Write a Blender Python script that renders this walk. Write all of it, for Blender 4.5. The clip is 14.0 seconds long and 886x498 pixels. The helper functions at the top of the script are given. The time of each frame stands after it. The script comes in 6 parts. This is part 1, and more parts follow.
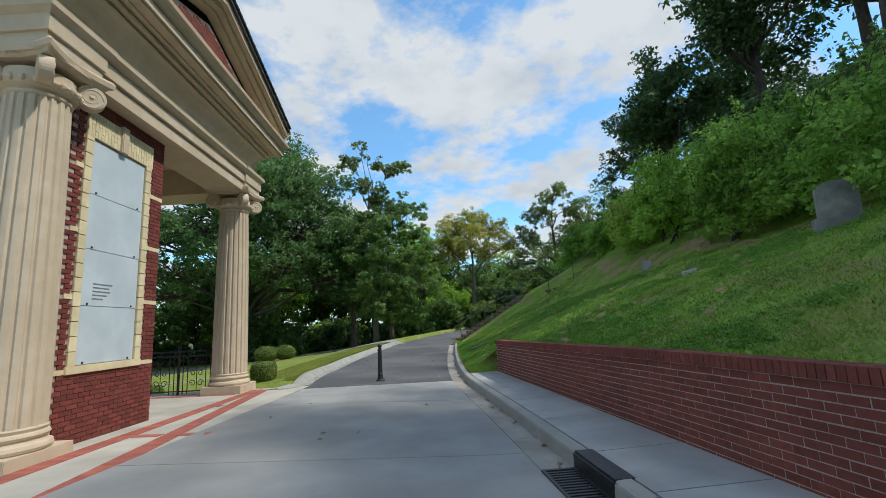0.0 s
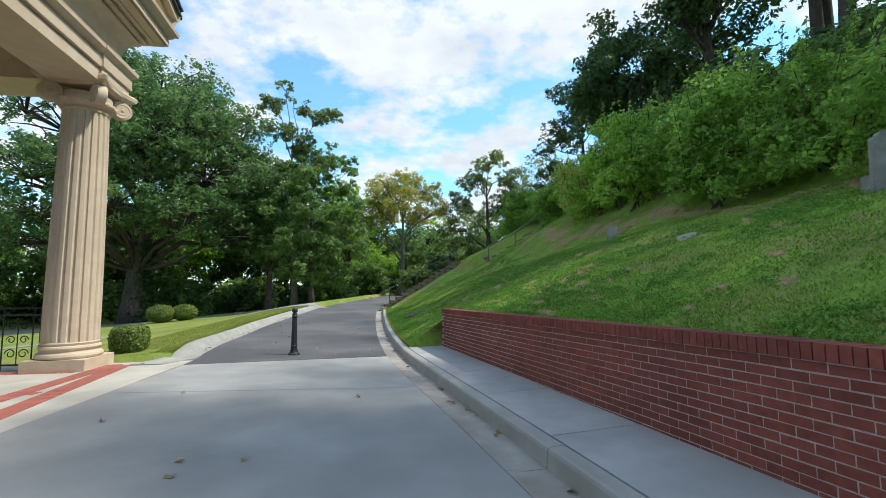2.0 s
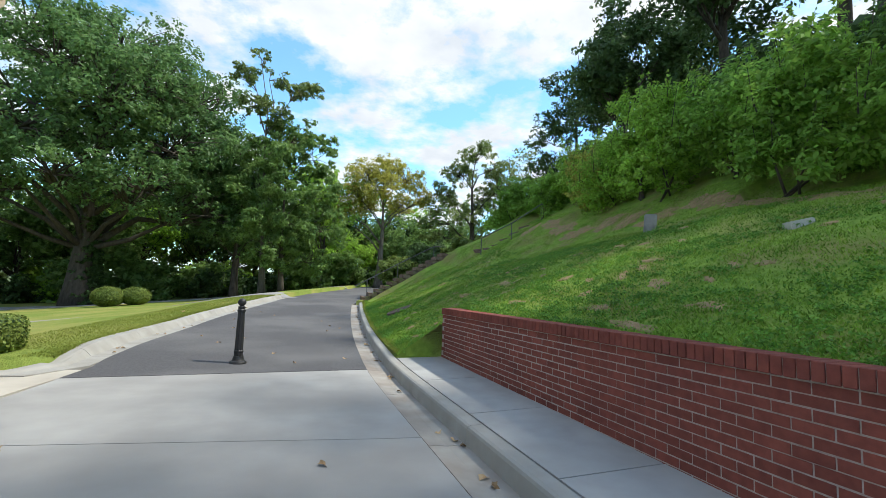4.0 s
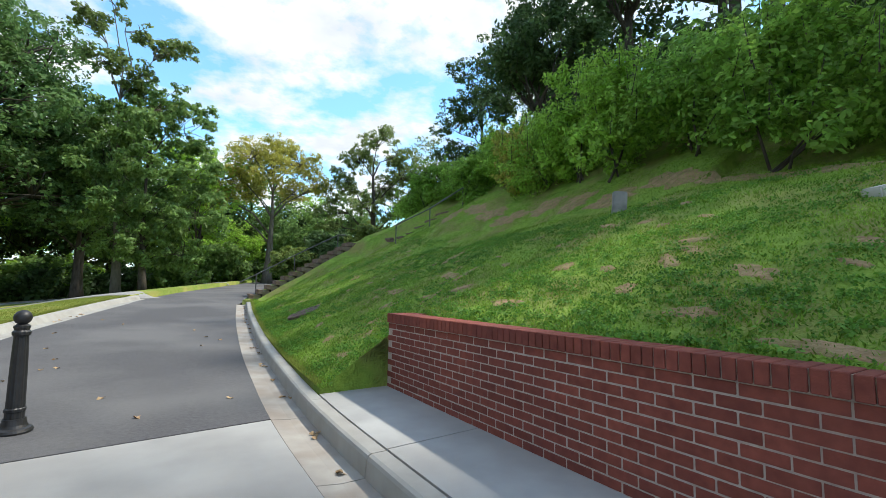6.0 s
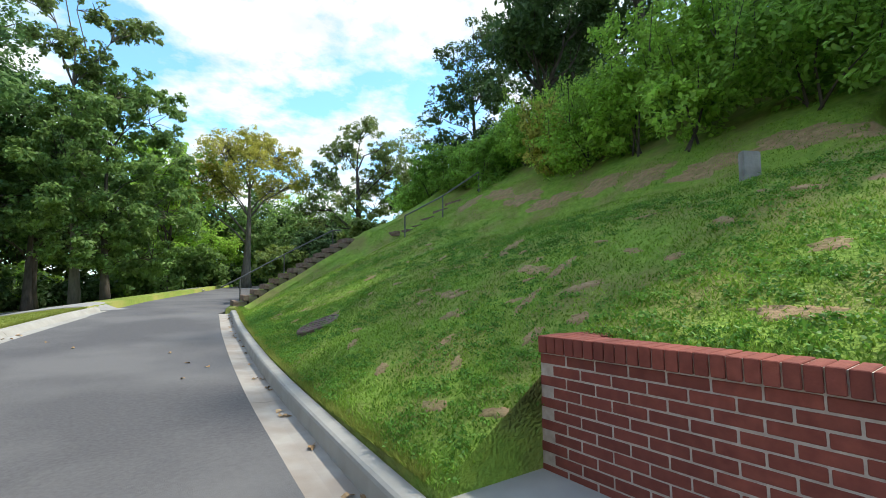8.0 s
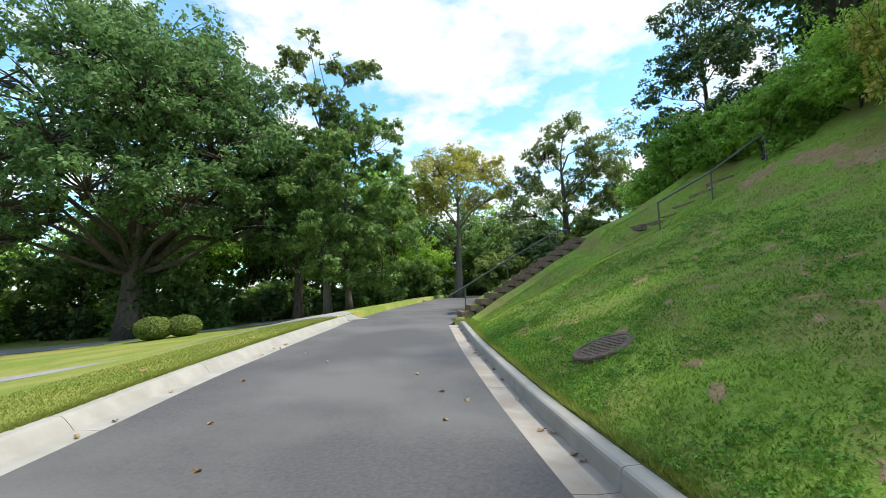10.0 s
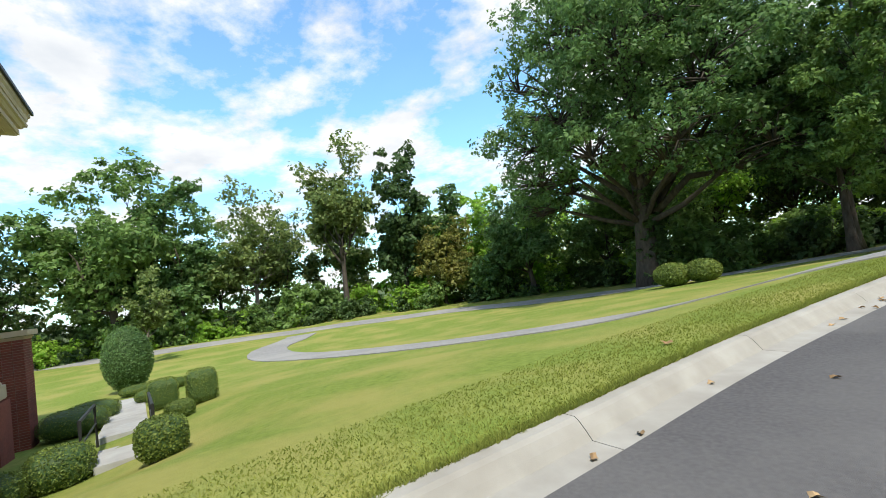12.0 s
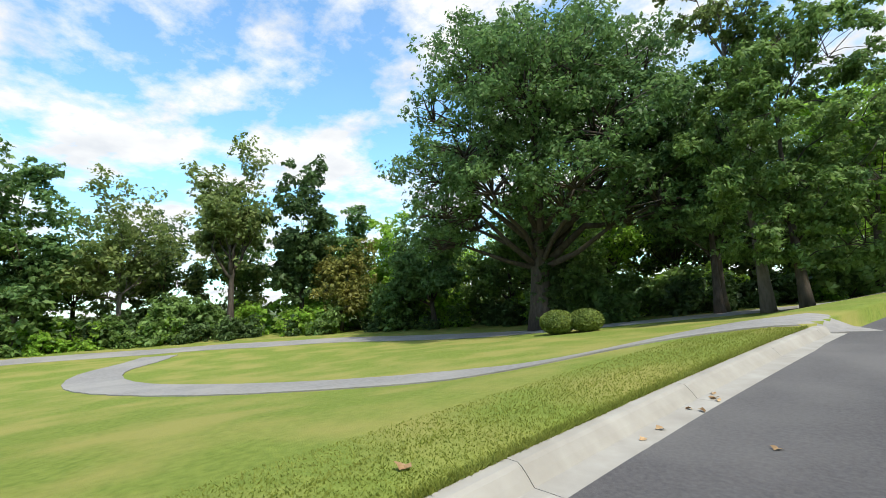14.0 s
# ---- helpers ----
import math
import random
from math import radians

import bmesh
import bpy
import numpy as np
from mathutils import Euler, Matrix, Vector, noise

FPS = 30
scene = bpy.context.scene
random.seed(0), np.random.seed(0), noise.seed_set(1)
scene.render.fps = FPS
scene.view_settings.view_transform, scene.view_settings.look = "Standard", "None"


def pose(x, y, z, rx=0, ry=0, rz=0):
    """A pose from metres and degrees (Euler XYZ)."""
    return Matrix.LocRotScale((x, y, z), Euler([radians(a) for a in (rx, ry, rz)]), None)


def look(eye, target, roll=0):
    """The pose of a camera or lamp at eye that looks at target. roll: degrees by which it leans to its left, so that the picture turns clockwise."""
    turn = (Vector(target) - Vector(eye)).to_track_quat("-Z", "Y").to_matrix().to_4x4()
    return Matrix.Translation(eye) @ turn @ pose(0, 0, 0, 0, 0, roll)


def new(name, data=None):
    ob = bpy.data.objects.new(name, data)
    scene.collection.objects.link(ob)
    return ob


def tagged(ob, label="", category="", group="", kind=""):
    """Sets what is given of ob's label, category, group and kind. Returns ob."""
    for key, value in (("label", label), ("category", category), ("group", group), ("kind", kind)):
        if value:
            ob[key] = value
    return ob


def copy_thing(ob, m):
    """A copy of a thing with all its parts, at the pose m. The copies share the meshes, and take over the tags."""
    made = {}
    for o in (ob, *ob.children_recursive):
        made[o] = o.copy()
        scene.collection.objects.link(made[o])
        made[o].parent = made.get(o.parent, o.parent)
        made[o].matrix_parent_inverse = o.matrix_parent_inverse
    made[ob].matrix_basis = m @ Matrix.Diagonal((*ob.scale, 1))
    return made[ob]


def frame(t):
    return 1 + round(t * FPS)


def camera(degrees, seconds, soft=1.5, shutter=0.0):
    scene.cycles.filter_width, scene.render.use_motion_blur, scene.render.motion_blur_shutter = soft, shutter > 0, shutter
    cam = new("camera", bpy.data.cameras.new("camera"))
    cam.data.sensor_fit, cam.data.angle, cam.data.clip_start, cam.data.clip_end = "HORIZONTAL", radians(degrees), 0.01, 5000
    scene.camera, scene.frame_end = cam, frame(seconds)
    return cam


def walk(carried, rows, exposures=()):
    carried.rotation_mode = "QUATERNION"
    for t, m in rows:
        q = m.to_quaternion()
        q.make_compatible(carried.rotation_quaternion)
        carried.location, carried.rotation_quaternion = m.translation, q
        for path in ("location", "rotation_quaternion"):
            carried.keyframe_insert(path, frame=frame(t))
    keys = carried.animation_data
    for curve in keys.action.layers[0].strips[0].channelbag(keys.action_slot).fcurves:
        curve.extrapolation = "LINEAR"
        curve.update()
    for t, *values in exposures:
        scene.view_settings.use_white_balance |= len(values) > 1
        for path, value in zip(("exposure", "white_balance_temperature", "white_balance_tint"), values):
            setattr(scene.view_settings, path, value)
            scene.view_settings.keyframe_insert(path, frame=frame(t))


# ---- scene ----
cam = camera(90.2, 14.0, soft=0.5)
METRES, EYE, TILT, LEAN, TURN = 18.3, 1.54, 0.0, 0.0, -1.4
ROWS = [
    (0.0, 0.0, 0.0, 0.0, 0.47, 9.57, 2.82),
    (0.5, -0.0063, 0.0302, -0.0001, -9.63, 5.24, 2.49),
    (1.0, -0.0104, 0.0652, -0.002, -7.52, 6.46, 0.13),
    (1.5, -0.0161, 0.098, -0.0028, -7.46, 6.24, 0.93),
    (2.0, -0.0176, 0.1371, -0.0038, -9.5, 5.1, 0.29),
    (2.5, -0.0185, 0.1695, -0.0048, -10.72, 4.72, -1.98),
    (5.0, -0.0199, 0.3478, -0.0062, -16.05, 4.36, -1.29),
    (5.5, -0.0195, 0.3805, -0.0062, -20.23, 4.53, -1.27),
    (6.0, -0.0219, 0.4192, -0.0073, -26.36, 4.0, -1.29),
    (6.5, -0.0213, 0.4536, -0.0079, -29.45, 3.75, -1.43),
    (7.0, -0.0265, 0.4927, -0.0075, -29.79, 3.46, -0.16),
    (9.5, -0.0413, 0.6712, -0.0113, -25.81, 5.71, 1.69),
    (10.0, -0.0564, 0.7058, -0.0112, -3.98, 5.4, 1.61),
    (10.5, -0.0653, 0.7332, -0.0099, 11.48, 3.45, 1.42),
    (11.0, -0.0837, 0.7578, -0.0108, 30.23, 5.95, 0.61),
    (11.5, -0.1038, 0.7904, -0.0096, 39.95, 5.41, 4.32),
    (12.0, -0.1188, 0.8257, -0.009, 56.35, 3.56, 8.1),
    (12.5, -0.1285, 0.8567, -0.0075, 65.93, 4.99, 4.32),
    (13.0, -0.1306, 0.8956, -0.0061, 67.39, 4.84, 3.29),
    (13.5, -0.1353, 0.9322, -0.0052, 61.47, 6.66, 6.38),
    (14.0, -0.1302, 0.9724, -0.0017, 45.81, 5.94, 3.08),
]
walk(cam, [(t, pose(0, 0, EYE, TILT, LEAN, TURN) @ pose(METRES * x, METRES * y, METRES * z, 90 + pitch, roll, yaw)) for t, x, y, z, yaw, pitch, roll in ROWS],
     exposures=[(0.0, -0.32, 6300, 7), (1.0, -0.04, 6300, 7), (5.0, 0.22, 6500, 8), (7.0, 0.34, 6500, 8), (9.5, 0.40, 6600, 8), (11.0, 0.26, 6700, 9), (14.0, 0.18, 6700, 9)])

# ---- light and sky ----
SUN_TO = Vector((0.55, -0.10, 0.83)).normalized()
world = bpy.data.worlds.new("sky")
scene.world = world
world.use_nodes = True
wn = world.node_tree
wn.nodes.clear()
w_out = wn.nodes.new("ShaderNodeOutputWorld")
w_bg = wn.nodes.new("ShaderNodeBackground")
w_sky = wn.nodes.new("ShaderNodeTexSky")
w_sky.sky_type = "NISHITA"
w_sky.sun_disc = False
w_sky.sun_elevation = math.asin(SUN_TO.z)
w_sky.sun_rotation = math.atan2(SUN_TO.x, SUN_TO.y)
w_sky.air_density, w_sky.dust_density, w_sky.ozone_density = 1.0, 0.6, 1.5
w_tc = wn.nodes.new("ShaderNodeTexCoord")
w_sep = wn.nodes.new("ShaderNodeSeparateXYZ")
wn.links.new(w_tc.outputs["Generated"], w_sep.inputs[0])


def wmath(op, a, b):
    n = wn.nodes.new("ShaderNodeMath")
    n.operation = op
    for i, v in enumerate((a, b)):
        if isinstance(v, (int, float)):
            n.inputs[i].default_value = v
        else:
            wn.links.new(v, n.inputs[i])
    return n.outputs[0]


# the cloud deck is a flat layer overhead, so clouds crowd towards the horizon
w_den = wmath("ADD", wmath("MAXIMUM", w_sep.outputs[2], 0.0), 0.22)
w_cx, w_cy = wmath("DIVIDE", w_sep.outputs[0], w_den), wmath("DIVIDE", w_sep.outputs[1], w_den)
w_comb = wn.nodes.new("ShaderNodeCombineXYZ")
wn.links.new(w_cx, w_comb.inputs[0])
wn.links.new(w_cy, w_comb.inputs[1])
w_comb.inputs[2].default_value = 3.7
w_n1 = wn.nodes.new("ShaderNodeTexNoise")
w_n1.inputs["Scale"].default_value = 2.9
w_n1.inputs["Detail"].default_value = 9.0
w_n1.inputs["Roughness"].default_value = 0.60
w_n1.inputs["Distortion"].default_value = 0.0
wn.links.new(w_comb.outputs[0], w_n1.inputs["Vector"])
w_ramp = wn.nodes.new("ShaderNodeValToRGB")
w_ramp.color_ramp.elements[0].position = 0.43
w_ramp.color_ramp.elements[0].color = (0.06, 0.06, 0.06, 1)
w_ramp.color_ramp.elements[1].position = 0.57
w_ramp.color_ramp.elements[1].color = (1, 1, 1, 1)
wn.links.new(w_n1.outputs["Fac"], w_ramp.inputs[0])
w_n2 = wn.nodes.new("ShaderNodeTexNoise")
w_n2.inputs["Scale"].default_value = 5.0
w_n2.inputs["Detail"].default_value = 6.0
wn.links.new(w_comb.outputs[0], w_n2.inputs["Vector"])
w_cr = wn.nodes.new("ShaderNodeValToRGB")
w_cr.color_ramp.elements[0].position, w_cr.color_ramp.elements[0].color = 0.28, (5.7, 6.1, 6.7, 1)
w_cr.color_ramp.elements[1].position, w_cr.color_ramp.elements[1].color = 0.55, (7.2, 7.4, 7.7, 1)
wn.links.new(w_n2.outputs["Fac"], w_cr.inputs[0])
w_gain = wn.nodes.new("ShaderNodeMix")
w_gain.data_type, w_gain.blend_type = "RGBA", "MULTIPLY"
w_gain.inputs["Factor"].default_value = 1.0
w_gain.inputs["B"].default_value = (1.45, 2.2, 2.45, 1)
wn.links.new(w_sky.outputs[0], w_gain.inputs["A"])
w_mix = wn.nodes.new("ShaderNodeMix")
w_mix.data_type = "RGBA"
wn.links.new(w_ramp.outputs[0], w_mix.inputs["Factor"])
wn.links.new(w_gain.outputs["Result"], w_mix.inputs["A"])
wn.links.new(w_cr.outputs[0], w_mix.inputs["B"])
wn.links.new(w_mix.outputs["Result"], w_bg.inputs["Color"])
w_bg.inputs["Strength"].default_value = 0.125
wn.links.new(w_bg.outputs[0], w_out.inputs[0])

sun_data = bpy.data.lights.new("sun", "SUN")
sun_data.energy, sun_data.angle, sun_data.color = 4.4, radians(2.0), (1.0, 0.94, 0.84)
sun_ob = new("sun", sun_data)
sun_ob.matrix_world = look(SUN_TO * 60, (0, 0, 0))


# ---- materials ----
def mat(name, stops, scale=4.0, detail=6.0, rough=0.8, bump=0.2, bump_scale=60.0, coarse=None, coarse_scale=0.6, coarse_fac=0.5,
        island=0.0, per_object=0.0, metal=0.0, stretch=(1, 1, 1), trans=0.0, spec=0.4, bump_dist=0.01):
    """A surface of two scales of colour noise, relief, and optional shifts by island or object."""
    m = bpy.data.materials.new(name)
    m.use_nodes = True
    nt = m.node_tree
    bs = nt.nodes["Principled BSDF"]
    tc = nt.nodes.new("ShaderNodeTexCoord")
    mp = nt.nodes.new("ShaderNodeMapping")
    mp.inputs["Scale"].default_value = stretch
    geo = nt.nodes.new("ShaderNodeNewGeometry")
    nt.links.new(geo.outputs["Position"], mp.inputs["Vector"])
    n1 = nt.nodes.new("ShaderNodeTexNoise")
    n1.inputs["Scale"].default_value, n1.inputs["Detail"].default_value = scale, detail
    nt.links.new(mp.outputs[0], n1.inputs["Vector"])
    r1 = nt.nodes.new("ShaderNodeValToRGB")
    while len(r1.color_ramp.elements) < len(stops):
        r1.color_ramp.elements.new(0.5)
    for e, (p, c) in zip(r1.color_ramp.elements, stops):
        e.position, e.color = p, (*c, 1)
    nt.links.new(n1.outputs["Fac"], r1.inputs[0])
    col = r1.outputs[0]
    if coarse:
        n2 = nt.nodes.new("ShaderNodeTexNoise")
        n2.inputs["Scale"].default_value, n2.inputs["Detail"].default_value = coarse_scale, 5.0
        nt.links.new(mp.outputs[0], n2.inputs["Vector"])
        rr = nt.nodes.new("ShaderNodeValToRGB")
        rr.color_ramp.elements[0].position, rr.color_ramp.elements[1].position = 0.42, 0.62
        nt.links.new(n2.outputs["Fac"], rr.inputs[0])
        mu = nt.nodes.new("ShaderNodeMath")
        mu.operation = "MULTIPLY"
        mu.inputs[1].default_value = coarse_fac
        nt.links.new(rr.outputs[0], mu.inputs[0])
        mx = nt.nodes.new("ShaderNodeMix")
        mx.data_type = "RGBA"
        mx.inputs["B"].default_value = (*coarse, 1)
        nt.links.new(mu.outputs[0], mx.inputs["Factor"])
        nt.links.new(col, mx.inputs["A"])
        col = mx.outputs["Result"]
    if island or per_object:
        src = geo.outputs["Random Per Island"]
        if per_object:
            src = nt.nodes.new("ShaderNodeObjectInfo").outputs["Random"]
        mr = nt.nodes.new("ShaderNodeMapRange")
        amt = island or per_object
        mr.inputs["To Min"].default_value, mr.inputs["To Max"].default_value = 1 - amt, 1 + amt
        nt.links.new(src, mr.inputs["Value"])
        hs = nt.nodes.new("ShaderNodeHueSaturation")
        nt.links.new(mr.outputs[0], hs.inputs["Value"])
        nt.links.new(col, hs.inputs["Color"])
        col = hs.outputs[0]
    nt.links.new(col, bs.inputs["Base Color"])
    bs.inputs["Roughness"].default_value, bs.inputs["Metallic"].default_value = rough, metal
    bs.inputs["Specular IOR Level"].default_value = spec
    if bump:
        nb = nt.nodes.new("ShaderNodeTexNoise")
        nb.inputs["Scale"].default_value, nb.inputs["Detail"].default_value = bump_scale, 4.0
        nt.links.new(geo.outputs["Position"], nb.inputs["Vector"])
        bp = nt.nodes.new("ShaderNodeBump")
        bp.inputs["Strength"].default_value, bp.inputs["Distance"].default_value = bump, bump_dist
        nt.links.new(nb.outputs["Fac"], bp.inputs["Height"])
        nt.links.new(bp.outputs[0], bs.inputs["Normal"])
    if trans:
        tr = nt.nodes.new("ShaderNodeBsdfTranslucent")
        nt.links.new(col, tr.inputs["Color"])
        ms = nt.nodes.new("ShaderNodeMixShader")
        ms.inputs[0].default_value = trans
        nt.links.new(bs.outputs[0], ms.inputs[1])
        nt.links.new(tr.outputs[0], ms.inputs[2])
        nt.links.new(ms.outputs[0], nt.nodes["Material Output"].inputs[0])
    return m


def leaf_mat(name, dark, light, trans=0.35, rough=0.55):
    return mat(name, [(0.25, dark), (0.75, light)], scale=0.55, detail=3, rough=rough, bump=0, island=0.35, trans=trans, spec=0.3)


M_CONC = mat("concrete_drive", [(0.3, (0.27, 0.265, 0.255)), (0.7, (0.36, 0.355, 0.34))], scale=1.4, detail=8, rough=0.85, bump=0.25, bump_scale=120,
             coarse=(0.22, 0.21, 0.20), coarse_scale=0.45, coarse_fac=0.6, bump_dist=0.004)
M_WALK = mat("concrete_walk", [(0.3, (0.31, 0.31, 0.30)), (0.7, (0.40, 0.40, 0.385))], scale=2.4, detail=8, rough=0.85, bump=0.2, bump_scale=140,
             coarse=(0.29, 0.28, 0.26), coarse_scale=1.1, coarse_fac=0.5, bump_dist=0.004, per_object=0.05)
M_TERR = mat("terrace_concrete", [(0.3, (0.40, 0.365, 0.31)), (0.7, (0.50, 0.465, 0.40))], scale=2.2, detail=8, rough=0.85, bump=0.2, bump_scale=140,
             coarse=(0.32, 0.29, 0.25), coarse_scale=0.9, coarse_fac=0.5, bump_dist=0.004)
M_KERB = mat("concrete_kerb", [(0.3, (0.29, 0.278, 0.25)), (0.7, (0.37, 0.36, 0.33))], scale=3.0, detail=8, rough=0.85, bump=0.25, bump_scale=120,
             coarse=(0.24, 0.22, 0.19), coarse_scale=2.2, coarse_fac=0.3, bump_dist=0.004)
M_GUTTER = mat("concrete_gutter", [(0.3, (0.29, 0.265, 0.235)), (0.7, (0.37, 0.345, 0.305))], scale=3.5, detail=8, rough=0.9, bump=0.25, bump_scale=110,
               coarse=(0.24, 0.19, 0.15), coarse_scale=1.6, coarse_fac=0.6, bump_dist=0.004)
M_ASPH = mat("asphalt", [(0.3, (0.064, 0.062, 0.066)), (0.7, (0.10, 0.097, 0.10))], scale=30, detail=6, rough=0.82, bump=0.5, bump_scale=160,
             coarse=(0.15, 0.146, 0.144), coarse_scale=0.35, coarse_fac=0.7, bump_dist=0.006)
M_PATH = mat("path_asphalt", [(0.3, (0.20, 0.195, 0.19)), (0.7, (0.28, 0.275, 0.27))], scale=6, detail=8, rough=0.9, bump=0.4, bump_scale=100,
             coarse=(0.33, 0.32, 0.30), coarse_scale=0.3, coarse_fac=0.6)
M_STONE = mat("tan_painted_stone", [(0.3, (0.53, 0.42, 0.30)), (0.7, (0.61, 0.50, 0.37))], scale=5, detail=6, rough=0.75, bump=0.12, bump_scale=70,
              coarse=(0.46, 0.36, 0.25), coarse_scale=0.9, coarse_fac=0.5, bump_dist=0.004)
M_CREAM = mat("cream_brick", [(0.3, (0.66, 0.55, 0.33)), (0.7, (0.76, 0.66, 0.44))], scale=7, rough=0.8, bump=0.2, coarse=(0.55, 0.44, 0.27), coarse_scale=2,
              island=0.08, bump_dist=0.004)
M_BRICK = mat("red_brick", [(0.25, (0.17, 0.042, 0.030)), (0.75, (0.27, 0.075, 0.052))], scale=16, detail=8, rough=0.85, bump=0.45, bump_scale=90,
              coarse=(0.13, 0.035, 0.03), coarse_scale=1.2, coarse_fac=0.5, per_object=0.16, bump_dist=0.005)
M_BRICKS = mat("red_brick_rows", [(0.25, (0.17, 0.042, 0.030)), (0.75, (0.27, 0.075, 0.052))], scale=16, detail=8, rough=0.85, bump=0.45, bump_scale=90,
               coarse=(0.13, 0.035, 0.03), coarse_scale=1.2, coarse_fac=0.5, island=0.16, bump_dist=0.005)
M_DBRICK = mat("dark_red_brick_rows", [(0.25, (0.13, 0.028, 0.022)), (0.75, (0.20, 0.045, 0.035))], scale=16, detail=8, rough=0.8, bump=0.4, bump_scale=90,
               island=0.25, bump_dist=0.005)
M_MORTAR = mat("mortar", [(0.3, (0.36, 0.29, 0.25)), (0.7, (0.50, 0.43, 0.38))], scale=20, rough=0.95, bump=0.4, bump_scale=150, bump_dist=0.004)
M_REDPAVE = mat("red_brick_paving", [(0.3, (0.30, 0.085, 0.06)), (0.7, (0.42, 0.13, 0.095))], scale=9, rough=0.88, bump=0.3, coarse=(0.24, 0.08, 0.06), island=0.15)
M_MARBLE = mat("grey_marble", [(0.35, (0.50, 0.565, 0.61)), (0.65, (0.57, 0.635, 0.68))], scale=1.6, detail=10, rough=0.4, bump=0.0, coarse=(0.44, 0.50, 0.55), coarse_scale=2.5, coarse_fac=0.4)
M_IRON = mat("black_iron", [(0.3, (0.012, 0.012, 0.013)), (0.7, (0.022, 0.022, 0.024))], scale=20, rough=0.5, bump=0.1, spec=0.5)
M_ROOF = mat("slate_roof", [(0.3, (0.035, 0.037, 0.042)), (0.7, (0.075, 0.078, 0.085))], scale=6, rough=0.8, bump=0.3, island=0.2)
M_BARK = mat("bark", [(0.3, (0.045, 0.036, 0.028)), (0.7, (0.10, 0.082, 0.066))], scale=7, detail=8, rough=0.95, bump=0.8, bump_scale=16, stretch=(1, 1, 0.3), bump_dist=0.03)
M_BARKL = mat("grey_bark", [(0.3, (0.10, 0.085, 0.07)), (0.7, (0.19, 0.165, 0.14))], scale=7, detail=8, rough=0.95, bump=0.7, bump_scale=20, stretch=(1, 1, 0.3), bump_dist=0.02)
M_GRASS = mat("lawn", [(0.3, (0.135, 0.19, 0.034)), (0.7, (0.21, 0.265, 0.055))], scale=9, detail=8, rough=0.95, bump=0.8, bump_scale=45,
              coarse=(0.31, 0.285, 0.09), coarse_scale=0.42, coarse_fac=0.75, bump_dist=0.03, spec=0.15)
M_HILL = mat("hill_grass", [(0.3, (0.14, 0.24, 0.034)), (0.7, (0.25, 0.37, 0.06))], scale=7, detail=9, rough=0.95, bump=0.9, bump_scale=40,
             coarse=(0.25, 0.18, 0.085), coarse_scale=1.0, coarse_fac=0.6, bump_dist=0.03, spec=0.15)
M_DIRT = mat("red_dirt", [(0.3, (0.25, 0.155, 0.08)), (0.7, (0.39, 0.265, 0.145))], scale=9, detail=9, rough=0.98, bump=0.9, bump_scale=30, coarse=(0.16, 0.17, 0.05), coarse_scale=6.0, coarse_fac=0.5, bump_dist=0.02)
M_WOODS = mat("woodland_floor", [(0.3, (0.05, 0.075, 0.02)), (0.7, (0.10, 0.13, 0.04))], scale=3, detail=9, rough=1.0, bump=0.8, bump_scale=20, bump_dist=0.05)
M_BLADE = mat("grass_blades", [(0.3, (0.13, 0.25, 0.03)), (0.7, (0.28, 0.43, 0.06))], scale=1.3, detail=6, rough=0.7, bump=0, island=0.35, trans=0.3, spec=0.2)
M_BLADEL = mat("lawn_blades", [(0.3, (0.22, 0.27, 0.05)), (0.7, (0.34, 0.37, 0.095))], scale=0.8, detail=6, rough=0.7, bump=0, island=0.18, trans=0.6, spec=0.1)
M_TIE = mat("weathered_tie", [(0.3, (0.12, 0.075, 0.05)), (0.7, (0.22, 0.15, 0.11))], scale=6, detail=8, rough=0.95, bump=0.6, bump_scale=30, stretch=(1, 1, 4), coarse=(0.28, 0.22, 0.18), coarse_scale=3)
M_GRAVE = mat("weathered_stone", [(0.3, (0.16, 0.155, 0.145)), (0.7, (0.34, 0.33, 0.31))], scale=4, detail=9, rough=0.9, bump=0.5, bump_scale=40, coarse=(0.09, 0.09, 0.085), coarse_scale=1.5)
M_PALE = mat("pale_stone", [(0.3, (0.42, 0.41, 0.38)), (0.7, (0.58, 0.57, 0.53))], scale=5, rough=0.9, bump=0.3, bump_scale=50)
M_TREAD = mat("worn_earth_tread", [(0.3, (0.17, 0.12, 0.085)), (0.7, (0.30, 0.23, 0.17))], scale=9, detail=8, rough=0.95, bump=0.5, bump_scale=40, coarse=(0.14, 0.15, 0.06), coarse_scale=3)
M_RUST = mat("rusty_iron", [(0.3, (0.10, 0.065, 0.05)), (0.7, (0.17, 0.12, 0.10))], scale=14, rough=0.8, bump=0.4, bump_scale=60)
M_GALV = mat("steel_pipe", [(0.3, (0.10, 0.10, 0.10)), (0.7, (0.16, 0.16, 0.155))], scale=14, rough=0.55, bump=0.1, metal=0.6)
M_WHITE = mat("white_paint", [(0.3, (0.70, 0.71, 0.72)), (0.7, (0.78, 0.79, 0.80))], scale=4, rough=0.3, bump=0)
M_GLASS = mat("dark_glass", [(0.3, (0.02, 0.025, 0.03)), (0.7, (0.03, 0.035, 0.04))], scale=3, rough=0.05, bump=0, spec=0.6)
M_RUBBER = mat("rubber", [(0.3, (0.015, 0.015, 0.015)), (0.7, (0.03, 0.03, 0.03))], scale=20, rough=0.9, bump=0.2)
